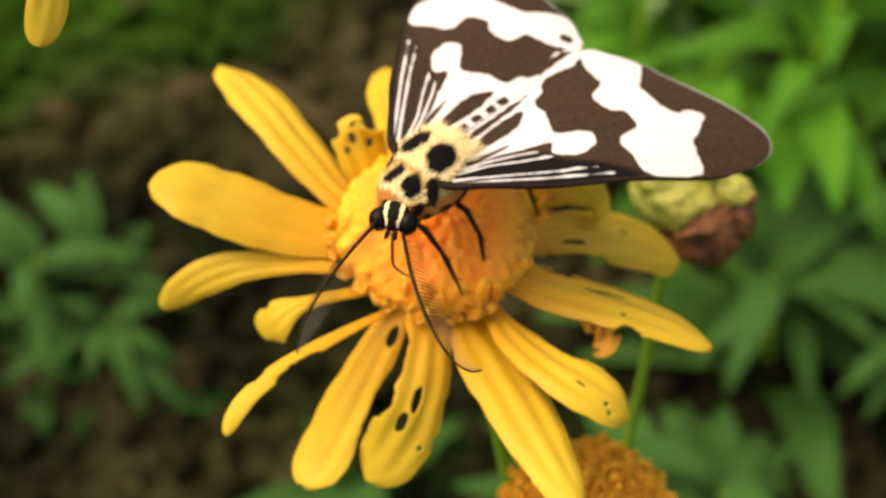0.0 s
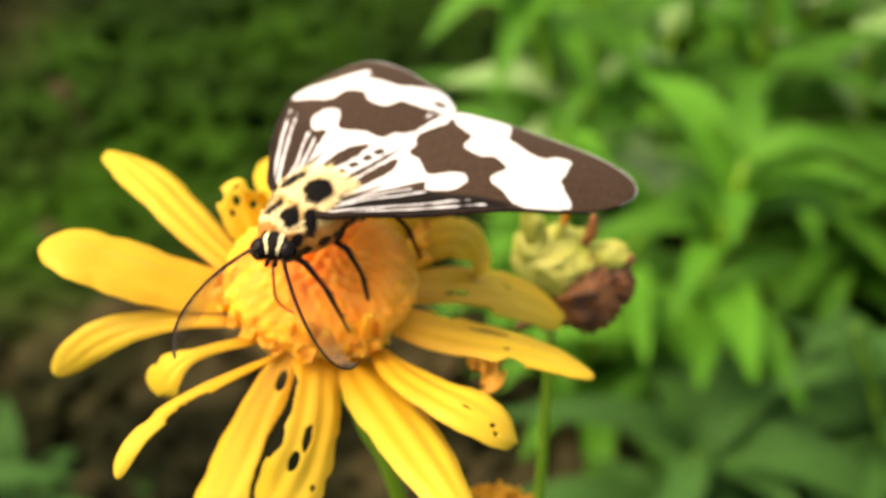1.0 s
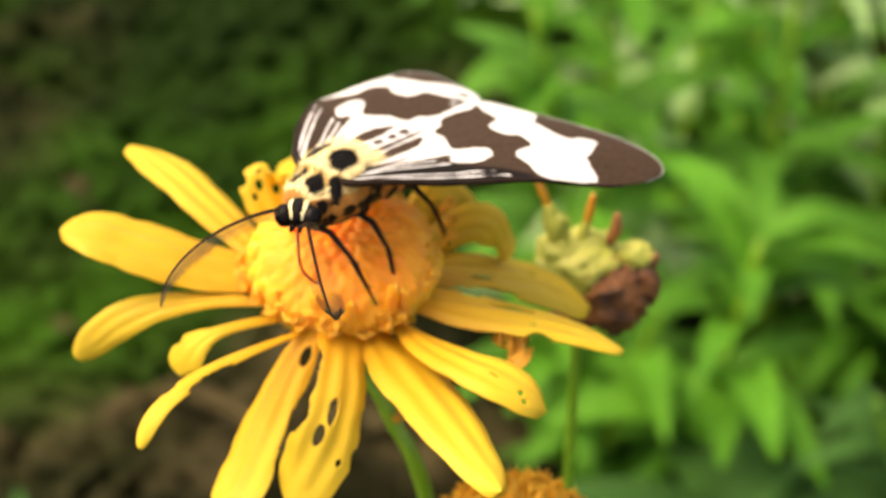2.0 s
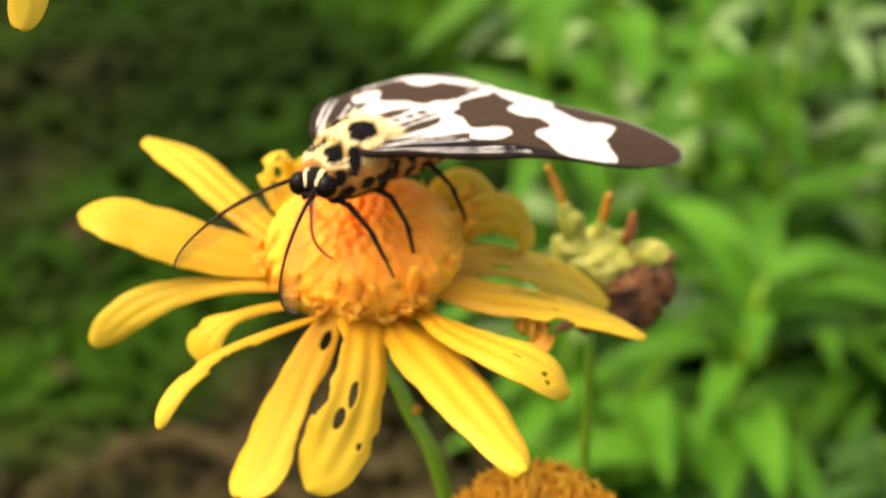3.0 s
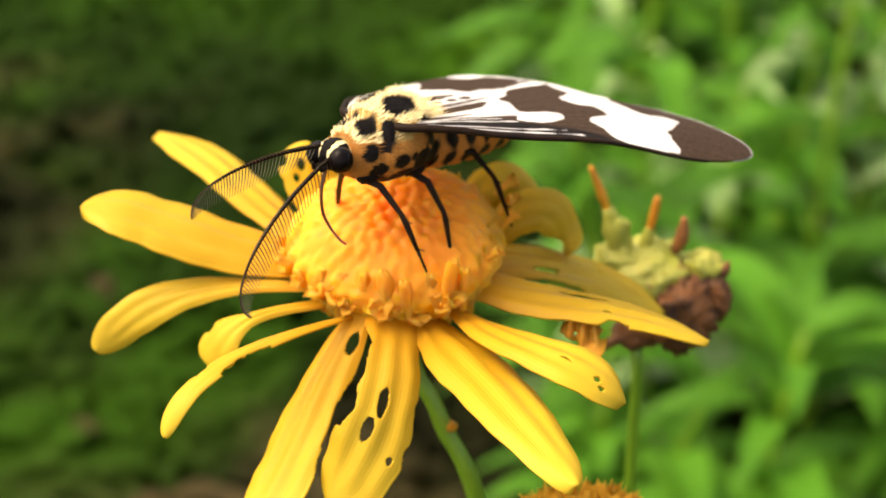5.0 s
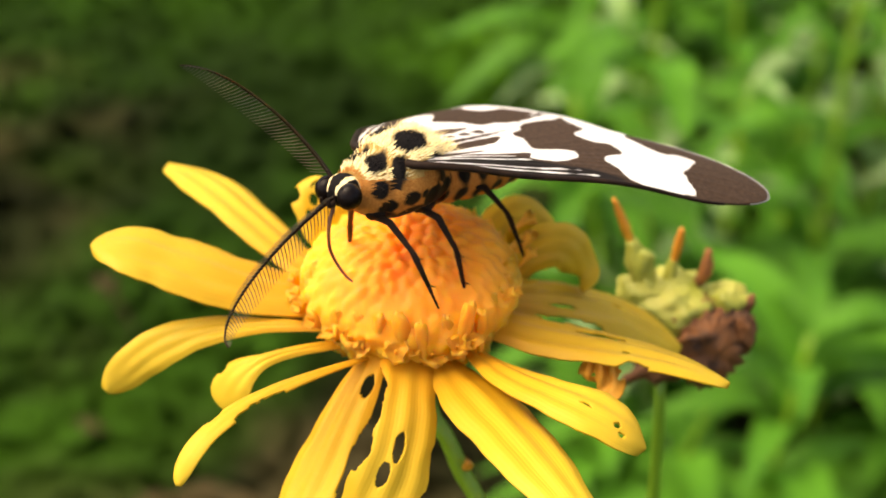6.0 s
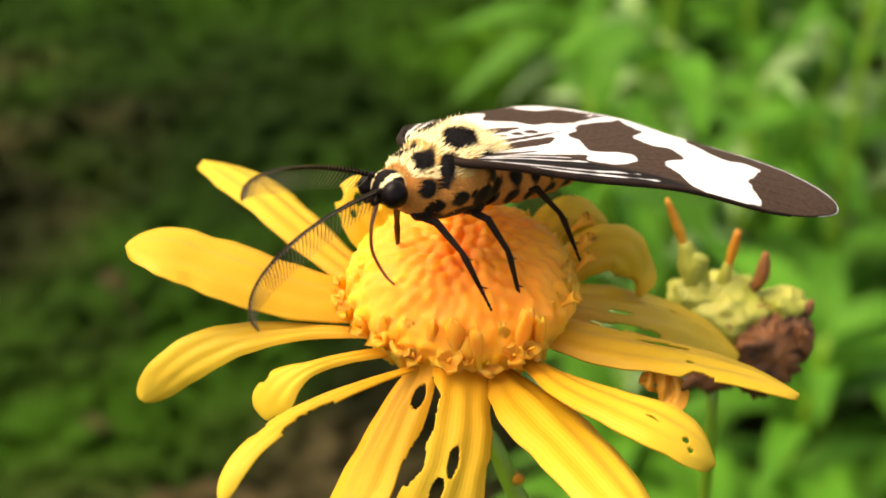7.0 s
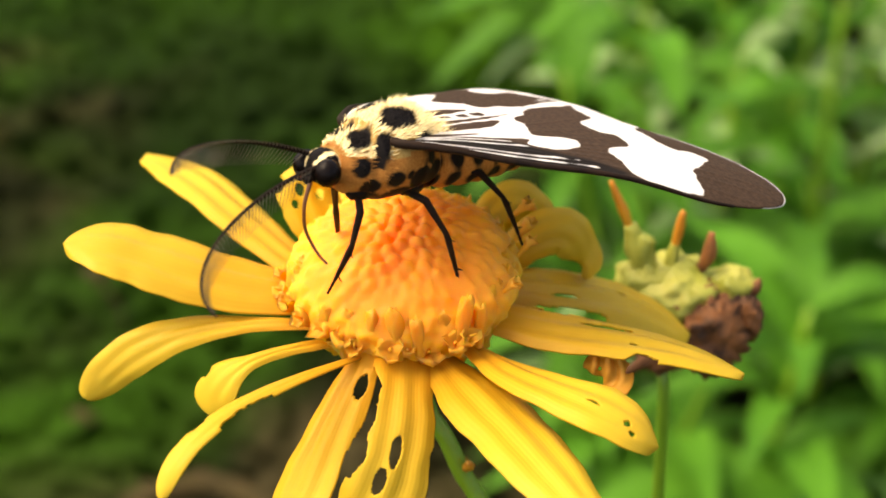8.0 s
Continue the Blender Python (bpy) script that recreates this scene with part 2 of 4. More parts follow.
def tube(bm, line, radii, sides=8, caps=True):
    """A tapered tube along a line of points."""
    rings, side = [], None
    for k, p in enumerate(line):
        way = (line[min(k + 1, len(line) - 1)] - line[max(k - 1, 0)]).normalized()
        if side is None:
            side = way.orthogonal().normalized()
        side = (side - way * side.dot(way)).normalized()
        up = way.cross(side)
        r = radii[k] if isinstance(radii, (list, tuple)) else radii(k / (len(line) - 1))
        rings.append([bm.verts.new(p + (side * math.cos(a) + up * math.sin(a)) * r) for a in (2 * math.pi * j / sides for j in range(sides))])
    for a, b in zip(rings, rings[1:]):
        for j in range(sides):
            bm.faces.new((a[j], a[(j + 1) % sides], b[(j + 1) % sides], b[j]))
    if caps:
        bm.faces.new(rings[0][::-1])
        bm.faces.new(rings[-1])
    return rings


def grid_mesh(name, rows, attributes=None, skip=None):
    """A mesh from rows of points, with point attributes of the same shape; skip(i, j) leaves a cell open."""
    nr, nc = len(rows), len(rows[0])
    verts = [tuple(p) for r in rows for p in r]
    faces = [(i * nc + j, i * nc + j + 1, (i + 1) * nc + j + 1, (i + 1) * nc + j) for i in range(nr - 1) for j in range(nc - 1) if not (skip and skip(i, j))]
    me = bpy.data.meshes.new(name)
    me.from_pydata(verts, [], faces)
    for key, values in (attributes or {}).items():
        me.attributes.new(key, "FLOAT", "POINT").data.foreach_set("value", [v for r in values for v in r])
    return me


def thicken(ob, amount):
    m = ob.modifiers.new("thickness", "SOLIDIFY")
    m.thickness = amount
    m.offset = 0
    return ob


def bezier(c, u):
    a, b, d, e = c
    return a * (1 - u) ** 3 + b * 3 * u * (1 - u) ** 2 + d * 3 * u * u * (1 - u) + e * u ** 3


def petal(flower, root, mid1, mid2, tip, width, base=0.5, widest=0.65, roll=(0.0, 0.0), late=1.0, holes=(), bites=(), camber=0.16, mat=None, label="", seed=0, cells=(140, 46), ribs=0.075, inward=2.4):
    """A ray petal on a midrib of four points: rounded tip, lengthwise ribs, eaten holes and bites.
    holes and bites: (along 0..1, across -1..1, half length, half width)."""
    c = [V(*q) - flower.location for q in (root, mid1, mid2, tip)]
    nu, nv = cells
    rows, along, across = [], [], []
    rnd = random.Random(seed)
    ph = rnd.uniform(0, 6)
    first = -inward * S / (3 * (c[1] - c[0]).length)      # the claw goes on straight, under the disc
    for i in range(nu + 1):
        u = first + (1 - first) * i / nu
        us = max(0.0, min(u, 0.9985))
        p = bezier(c, us) + (c[1] - c[0]) * (3 * min(0.0, u))
        way = (bezier(c, min(us + 0.01, 1)) - bezier(c, max(us - 0.01, 0))).normalized()
        side = way.cross(Vector((0, 0, 1))).normalized()
        nrm = side.cross(way)
        r = roll[0] + (roll[1] - roll[0]) * us
        side, nrm = side * math.cos(r) + nrm * math.sin(r), nrm * math.cos(r) - side * math.sin(r)
        if us < widest:
            w = base + (1 - base) * math.sin(math.pi / 2 * us / widest) ** late
        else:
            w = math.sqrt(max(0.0, 1 - ((us - widest) / (1 - widest)) ** 2.4))
        w *= 1 - 0.3 * min(0.0, u) / min(first, -1e-6)
        w *= width * (1 + 0.025 * math.sin(us * 19 + ph) + 0.015 * math.sin(us * 41 + 2 * ph))
        line, la, lc = [], [], []
        for j in range(nv + 1):
            v = -1 + 2 * j / nv
            lift = -camber * width * v * v + ribs * width * 0.5 * math.cos(v * 3 * math.pi) * math.sin(math.pi * min(1, us * 1.1)) ** 0.5
            wave = 0.03 * width * math.sin(us * 9 + ph) * v + 0.03 * width * noise.noise(Vector((us * 6, v * 2, seed * 3.1)))
            line.append(p + side * (v * w * S) + nrm * ((lift + wave) * S))
            la.append(us)
            lc.append(v)
        rows.append(line)
        along.append(la)
        across.append(lc)

    def eaten(i, j):
        u, v = first + (1 - first) * (i + 0.5) / nu, -1 + 2 * (j + 0.5) / nv
        wob = 0.28 * noise.noise(Vector((u * 23, v * 6, seed)))
        return any(((u - h[0]) / h[2]) ** 2 + ((v - h[1]) / h[3]) ** 2 < 1 + wob for h in (*holes, *bites))
    me = grid_mesh("petal", rows, {"along": along, "across": across}, eaten)
    return thicken(part("petal", me, mat or PETAL, flower, label), 0.16 * S)


# ---------- ground ----------
def ground():
    rows = []
    rings = [0.0, 0.1, 0.2, 0.3, 0.4, 0.5, 0.65, 0.8, 1.0, 1.3, 1.8, 3, 8, 40, 400, 3000]
    for r in rings:
        line = []
        for k in range(73):
            a = 2 * math.pi * (k % 72) / 72
            x, y = r * math.cos(a), 0.3 + r * math.sin(a)
            h = 0.02 * noise.noise(Vector((x * 5, y * 5, 0))) + 0.008 * noise.noise(Vector((x * 22, y * 22, 4)))
            line.append((x, y, h * min(1, 3 / max(r, 1))))
        rows.append(line)
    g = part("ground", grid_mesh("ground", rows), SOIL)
    return tagged(g, "dark garden soil, the shade under the plants put into its colour", "ground", kind="structure")


ground()


# ---------- flower heads ----------
def floret_meshes(tints):
    """Closed buds, slender columns and open lobed florets, a few shapes of each, one unit of S high."""
    rnd = random.Random(2)
    out = []
    for kind, mat, many in ((0, tints[0], 2), (1, tints[1], 7), (2, tints[2], 9)):
        shapes = []
        for _ in range(many):
            bm = bmesh.new()
            if kind == 0:
                prof = [(0.0, 0.30, 0.30), (0.5, 0.40, 0.36), (0.82, 0.38, 0.33), (1.0, 0.22, 0.16), (1.04, 0.06, 0.05)]
            elif kind == 1:
                prof = [(0.0, 0.22, 0.22), (0.45, 0.30, 0.28), (0.72, 0.38, 0.33), (0.88, 0.34, 0.26), (0.98, 0.24, 0.10), (0.93, 0.05, 0.04)]
            else:
                prof = [(0.0, 0.15, 0.15), (0.45, 0.20, 0.20), (0.70, 0.32, 0.30), (0.90, 0.46, 0.40), (0.97, 0.52, 0.44), (0.90, 0.34, 0.30), (0.72, 0.12, 0.12)]
            bend = Vector((rnd.uniform(-0.16, 0.16), rnd.uniform(-0.16, 0.16), 0))
            lobes = [rnd.uniform(0.72, 1.25) for _ in range(10)]
            rings = []
            for k, (h, r1, r2) in enumerate(prof):
                ring = []
                for j in range(10):
                    a = 2 * math.pi * j / 10 + 0.15 * math.sin(3 * h + j)
                    r = (r1 if j % 2 else r2) * (1 + 0.06 * (lobes[j] - 1))
                    hh = h - (0.0 if j % 2 else 0.04 * h)
                    if k >= 2:      # ragged, unequal mouths
                        r *= rnd.uniform(0.75, 1.3) if kind < 2 else rnd.uniform(0.62, 1.32)
                        hh += rnd.uniform(-0.06, 0.06) if kind < 2 else rnd.uniform(-0.15, 0.15) * (k < 6)
                    ring.append(bm.verts.new((Vector((r * math.cos(a), r * math.sin(a), hh)) + bend * h * h) * S))
                rings.append(ring)
            for a, b in zip(rings, rings[1:]):
                for j in range(10):
                    bm.faces.new((a[j], a[(j + 1) % 10], b[(j + 1) % 10], b[j]))
            bm.faces.new(rings[-1])
            if kind == 2:      # the style
                tube(bm, [(Vector((0, 0, 0.7)) + bend * 0.8) * S, (Vector((0.02, 0.03, 1.0)) + bend) * S, (Vector((rnd.uniform(-0.15, 0.15), 0.1, 1.14)) + bend) * S], [0.07 * S, 0.07 * S, 0.05 * S], 5)
            me = bpy.data.meshes.new("floret")
            bm.to_mesh(me)
            bm.free()
            me.materials.append(mat)
            me.polygons.foreach_set("use_smooth", [True] * len(me.polygons))
            shapes.append(me)
        out.append(shapes)
    return out


FLORETS = floret_meshes((FLORET_BUD, FLORET, FLORET_TIP))
FLORETS_ORANGE = floret_meshes((FLORET_ORANGE, FLORET_ORANGE, FLORET_ORANGE))


def waist(h, slim):
    """How far the florets draw in towards the base of a disc; h: height, 0 base to 1 top."""
    t = max(0.0, min(1.0, (h + 0.12) / 0.62))
    return 1 - slim * (1 - t * t * (3 - 2 * t))


def on_dome(centre, radius, height, q, a, tilt, lump=1.0, slim=0.0):
    """A place on a flower's dome and the way outwards; its pole leans forward by tilt."""
    d = Matrix.Rotation(tilt, 3, "X") @ Vector((math.cos(q) * math.cos(a), math.cos(q) * math.sin(a), math.sin(q)))
    d.z = max(d.z, -0.12)
    n = Vector((d.x / radius, d.y / radius, d.z / height)).normalized()
    r = radius * lump * waist(d.z, slim)
    return V(centre[0] + r * d.x, centre[1] + r * d.y, centre[2] + height * lump * d.z), n


def dome(flower, centre, radius, height, tilt=0.0, mat=None, packed=300, proud=0.62, slim=0.0, slender=0.72):
    """The core of packed closed florets, each a low rounded swelling."""
    spots = []
    for k in range(packed):
        f = math.sqrt((k + 0.5) / packed)
        q, a = math.acos(min(1, f)), k * 2.39996
        d = Matrix.Rotation(tilt, 3, "X") @ Vector((math.cos(q) * math.cos(a), math.cos(q) * math.sin(a), math.sin(q)))
        spots.append((d.x, d.y, d.z))
    spots = np.array(spots)
    pole = Matrix.Rotation(tilt, 3, "X") @ Vector((0, 0, 1))
    grow = 0.5 * math.sqrt(2 * math.pi / packed) * 1.25
    rows, ripe = [], []
    for i in range(80):
        q = -0.16 + (math.pi / 2 + 0.16) * i / 79
        row, rr = [], []
        for k in range(181):
            a = 2 * math.pi * (k % 180) / 180
            d = Vector((math.cos(q) * math.cos(a), math.cos(q) * math.sin(a), math.sin(q)))
            down = d * d.dot(pole) - pole
            down = np.array(down.normalized() if down.length > 0.05 else Vector((0, 0, 0)))
            off = spots - np.array(d)
            along = off @ down
            turn = math.acos(max(-1, min(1, d.dot(pole))))
            thin = slender * max(0.0, min(1.0, (turn - 0.12) / 0.45))
            gap = math.sqrt(float(((off ** 2).sum(axis=1) - thin * along ** 2).min())) / grow * 1.25
            p, n = on_dome(centre, radius, height, q, a, 0.0, 1 + 0.025 * noise.noise(d * 3), slim)
            row.append(p + n * (proud * S * max(0.0, 1 - gap ** 2.4) * (1 + 0.4 * noise.noise(d * 9))) - flower.location)
            rr.append(min(1.0, turn / 1.25))
        rows.append(row)
        ripe.append(rr)
    return part("disc", grid_mesh("disc", rows, {"ripe": ripe}), mat or DISC, flower, "orange domed flower disc")


def floret(flower, p, way, kind, wide, size, rnd, sunk=0.62, shapes=None):
    ob = new("floret", rnd.choice((shapes or FLORETS)[kind]))
    ob.parent = flower
    ob.matrix_local = Matrix.LocRotScale(p - way * (size * sunk * S), (way.to_track_quat("Z", "Y").to_matrix() @ Matrix.Rotation(rnd.uniform(0, 6), 3, "Z")).to_quaternion(), (wide, wide, size))
    return ob


def florets(flower, centre, radius, height, count, rnd, begin=0.62, open_from=0.9, tilt=0.0, tall=(1.5, 2.4), spread=0.5, shapes=None, slim=0.0):
    """Columns and open florets in the outer rings of a disc, from begin (0 middle, 1 rim)."""
    for k in range(count):
        f = math.sqrt(begin ** 2 + (1 - begin ** 2) * (k + 0.5) / count)
        q = math.acos(min(1, f * 0.998))
        p, n = on_dome(centre, radius, height, q, k * 2.39996, tilt, 1 + rnd.uniform(-0.03, 0.02), slim)
        way = (n * (spread + 0.6 * (f > 0.93)) + Vector((0, 0, 1.0 - 0.4 * (f > 0.93))) + Vector([rnd.uniform(-1, 1) * 0.25 for _ in range(3)])).normalized()
        opened = f > open_from + rnd.uniform(-0.07, 0.06)
        size = rnd.uniform(*tall) * (0.8 if opened else 1.15)
        wide = rnd.uniform(*((1.2, 1.9) if opened else (1.25, 1.9)))
        sunk = 0.5 if opened else rnd.uniform(0.6, 0.88)
        if slim:      # lying against the dome, fanned out from its base
            out = Vector((n.x, n.y, 0)).normalized()
            way = (n * 0.30 + (Vector((0, 0, 1)) - n * n.z) + out * 0.25 + Vector([rnd.uniform(-1, 1) * 0.10 for _ in range(3)])).normalized()
            wide, sunk = rnd.uniform(1.0, 1.5) if opened else rnd.uniform(1.1, 1.4), 0.62
        if shapes:      # slender, well apart
            wide, sunk = wide * 0.62, rnd.uniform(0.36, 0.55)
        floret(flower, p - flower.location, way, 2 if opened else 1, wide, size, rnd, sunk, shapes)


def stem_to_ground(owner, top, bends, thick, mat, name="stem", label=""):
    """A stalk from a flower down into the soil; places in working units."""
    pts = [V(*top)] + [V(*b) for b in bends]
    line = [p - owner.location for p in spline(pts, 40)]
    bm = bmesh.new()
    tube(bm, line, lambda u: thick * S * (1 + 0.5 * u + 0.05 * math.sin(u * 60)), 10)
    return part(name, bm, mat, owner, label)


def main_flower():
    rnd = random.Random(3)
    fl = thing("daisy", V(-3, 0, -353) + Vector((0.0, 0.0, 0.0)), "yellow daisy with insect-eaten ray petals and an orange dome", "flower", "yellow daisies")
    C = (-3.0, 0.0, -5.9)
    dome(fl, C, 7.45, 6.3, tilt=0.25, packed=240, proud=0.66, slim=0.24, slender=0.92)
    P = lambda *a, **k: petal(fl, *a, **k)
    P((-8.2, 1.9, -5.4), (-13.86, 5.27, -3.92), (-16.85, 10.59, -2.43), (-22.1, 14.7, -4.1), 2.3, 0.54, 0.63, (-0.22, -0.33), seed=1)
    P((-8.6, -0.4, -4.6), (-16.54, -1.75, -3.32), (-19.93, 0.32, -0.39), (-23.73, -1.07, -1.0), 2.94, 0.64, 0.55, (0.07, -0.02), seed=2)
    P((-8.4, -3.4, -5.0), (-15.05, -3.52, -4.67), (-19.43, -3.17, -6.0), (-22.57, -5.73, -9.34), 1.35, 0.30, 0.78, (-0.05, 1.2), late=1.6, seed=3)
    P((-7.4, -4.7, -5.3), (-10.5, -6.3, -5.0), (-13.9, -7.4, -4.6), (-14.4, -7.9, -8.6), 1.5, 0.30, 0.88, (-0.2, 0.5), late=7.0, bites=((1.0, -0.6, 0.05, 0.3), (0.80, 1.0, 0.04, 0.25)), seed=4, label="curled yellow petal with a drooping tip")
    P((-5.2, -6.3, -5.2), (-10.56, -12.18, -2.98), (-14.47, -15.49, -3.09), (-15.19, -17.8, -6.17), 0.66, 0.40, 0.74, (-0.15, 0.25), bites=((0.45, -0.9, 0.12, 0.5), (0.62, 0.95, 0.05, 0.3)), seed=5, cells=(64, 12), label="narrow eaten remnant of a yellow petal")
    P((-4.9, -6.5, -5.0), (-7.51, -11.88, -8.0), (-9.05, -14.11, -12.6), (-10.51, -16.97, -12.9), 2.28, 0.44, 0.68, (-0.02, -0.25), holes=((0.10, -0.45, 0.045, 0.3),), bites=((0.42, -1.0, 0.22, 0.22),), seed=6)
    P((-2.6, -6.7, -5.1), (-2.3, -12.3, -5.6), (-2.6, -14.9, -8.6), (-6.0, -16.0, -13.0), 2.35, 0.74, 0.74, (0.30, 0.75), holes=((0.45, 0.02, 0.080, 0.15), (0.60, 0.22, 0.065, 0.15), (0.70, -0.62, 0.018, 0.08)), bites=((0.26, 1.0, 0.20, 0.30), (0.50, 1.08, 0.14, 0.34), (0.66, -1.04, 0.05, 0.14), (0.42, -1.05, 0.05, 0.10)), seed=7, cells=(180, 60), label="torn yellow petal eaten full of holes")
    P((-0.5, -5.6, -5.8), (1.54, -8.54, -5.91), (5.1, -14.0, -4.8), (8.9, -20.6, -6.2), 2.45, 0.5, 0.48, (0.12, 0.15), seed=8, camber=0.24)
    P((1.3, -4.4, -5.6), (4.59, -11.0, -3.91), (9.6, -12.8, -2.2), (11.9, -12.9, -6.3), 2.07, 0.40, 0.55, (0.41, -0.17), holes=((0.80, 0.20, 0.018, 0.11), (0.84, 0.45, 0.018, 0.11), (0.62, 0.1, 0.03, 0.04)), bites=((0.40, -1.0, 0.14, 0.30),), seed=9)
    P((2.6, -2.2, -5.0), (7.34, -3.6, -5.82), (13.24, -3.4, -5.31), (17.62, -5.47, -7.02), 2.12, 0.62, 0.6, (-0.22, 0.52), holes=((0.45, -0.45, 0.11, 0.10), (0.60, -0.25, 0.07, 0.07), (0.56, 0.35, 0.018, 0.10)), bites=((0.24, -0.85, 0.14, 0.14), (0.6, 1.0, 0.06, 0.22)), seed=10)
    P((2.8, 1.5, -5.4), (7.87, 5.26, -8.42), (12.3, 7.85, -10.49), (16.1, 8.27, -14.71), 2.69, 0.44, 0.68, (-0.36, 0.0), holes=((0.60, -0.15, 0.035, 0.10), (0.28, 0.35, 0.07, 0.09)), bites=((0.30, 0.95, 0.16, 0.16),), seed=11)
    # petals at the back, curled over
    P((1.6, 6.6, -7.0), (2.2, 8.6, -3.2), (5.0, 9.2, -2.8), (5.9, 8.6, -7.2), 1.6, 0.7, 0.7, (-0.85, -1.0), seed=12, camber=0.3, label="yellow petal curled over at the back")
    P((3.0, 5.6, -7.0), (5.2, 6.2, -3.8), (8.9, 7.0, -3.6), (8.4, 6.6, -8.6), 1.6, 0.7, 0.7, (-0.85, -1.0), seed=13, camber=0.3, label="yellow petal curled over at the back")
    P((-5.2, 5.8, -5.4), (-6.8, 11.0, -5.6), (-9.0, 17.5, -8.5), (-9.8, 22.4, -10.2), 1.9, 0.6, 0.65, (0.0, 0.0), seed=14)
    P((-7.4, 3.6, -4.9), (-8.9, 5.2, -3.2), (-9.9, 6.2, -1.6), (-9.6, 6.4, -0.1), 2.0, 0.7, 0.7, (0.2, 0.2), holes=((0.62, 0.35, 0.07, 0.16), (0.74, -0.25, 0.08, 0.15), (0.60, -0.55, 0.05, 0.12), (0.80, 0.55, 0.06, 0.14)), bites=((0.93, 0.1, 0.05, 0.13), (0.94, -0.4, 0.07, 0.13), (0.92, 0.5, 0.07, 0.13), (0.80, -0.92, 0.06, 0.2), (0.76, 0.95, 0.06, 0.2), (1.0, -0.15, 0.03, 0.1)), seed=15, cells=(110, 60), label="small upright petal eaten lacy at its edge")
    P((9.3, -3.9, -5.9), (9.4, -4.8, -6.2), (9.7, -5.6, -7.2), (9.3, -5.3, -8.6), 1.35, 0.35, 0.62, (0.1, -0.2), holes=((0.55, 0.35, 0.06, 0.13),), bites=((1.0, 0.1, 0.10, 0.22), (0.93, -0.6, 0.10, 0.2), (0.80, 0.98, 0.07, 0.25), (0.62, -0.98, 0.06, 0.25)), camber=0.55, ribs=0.4, inward=0.4, mat=DRIED, seed=16, label="shrivelled orange petal end")
    florets(fl, C, 7.35, 6.15, 84, rnd, 0.84, 0.975, tilt=0.10, tall=(2.4, 3.4), slim=0.24)
    # tall clubs standing clear of the dome at the front, some with a split tip
    for x, y, z, wide, size in ((-2.9, -6.9, -4.0, 1.35, 4.0), (-1.7, -7.0, -4.0, 1.3, 3.3), (0.7, -6.4, -3.9, 1.4, 4.6), (-4.4, -6.6, -3.9, 1.1, 3.2), (1.8, -5.8, -4.0, 1.1, 3.4), (-5.8, -6.0, -3.9, 1.1, 2.6)):
        d = Vector((x + 3, y, 0)).normalized()
        floret(fl, V(x, y, z) - fl.location, (d * 0.08 + Vector((rnd.uniform(-0.06, 0.06), 0, 1.0))).normalized(), 1, wide, size, rnd, 0.25)
    # open florets along the foot of the disc
    for x, y, z, wide, size in ((-1.5, -6.3, -5.2, 1.7, 2.3), (-3.4, -6.9, -4.2, 1.7, 2.4), (0.3, -6.6, -4.4, 1.4, 2.4), (1.0, -6.2, -3.8, 1.3, 2.4), (-6.3, -6.1, -4.2, 1.4, 2.0), (-7.2, -5.6, -4.1, 1.4, 1.9), (-5.4, -6.5, -4.5, 1.2, 1.7), (-8.6, -4.6, -4.1, 1.3, 1.8), (-9.6, -3.0, -4.2, 1.2, 1.8), (-10.1, -1.7, -4.2, 1.2, 1.8), (-2.3, -6.8, -4.3, 0.9, 1.9), (-10.3, -0.4, -3.9, 1.0, 1.7), (3.6, -3.6, -2.0, 0.9, 1.7), (4.4, 1.8, -1.6, 1.0, 1.8), (4.1, 2.9, -0.8, 1.0, 1.8), (4.5, 0.8, -2.2, 0.9, 1.6)):
        d = Vector((x + 3, y, 0)).normalized()
        floret(fl, V(x, y, z) - fl.location, (d * 0.75 + Vector((rnd.uniform(-0.3, 0.3), 0, 0.8))).normalized(), 2, wide, size, rnd, 0.5)
    # green cup below the petals
    rows = []
    for i, (r, h) in enumerate(((5.6, -5.6), (5.2, -6.4), (4.0, -7.6), (2.4, -8.8), (1.2, -9.6), (0.8, -10.4))):
        rows.append([V(C[0] + 0.06 * i + r * math.cos(a) * (1 + 0.05 * math.sin(13 * a)), C[1] - 0.12 * i + r * math.sin(a) * (1 + 0.05 * math.sin(13 * a)), h) - fl.location for a in (2 * math.pi * (k % 52) / 52 for k in range(53))])
    part("calyx", grid_mesh("calyx", rows), SEPAL, fl, "green cup of bracts")
    stem_to_ground(fl, (-2.8, -0.6, -9.5), ((-1.6, -1.6, -13.5), (0.2, -2.6, -17.0), (4.0, -4.0, -30), (10, -2, -90), (6, 4, -200), (-3, 0, -356)), 0.52, STEM)
    # a brown bract on the stalk
    bm = bmesh.new()
    tube(bm, [p - fl.location for p in spline([V(-0.2, -2.2, -16.2), V(0.6, -2.7, -17.2), V(1.0, -3.4, -16.6), V(0.9, -3.9, -15.8)], 8)], lambda u: 0.48 * S * math.sin(math.pi * min(0.97, 0.15 + 0.82 * u)) * (1 + 0.3 * math.sin(9 * u)), 7)
    part("bract", bm, BUD_ORANGE, fl, "small withered brown bract")
    return fl


main_flower()


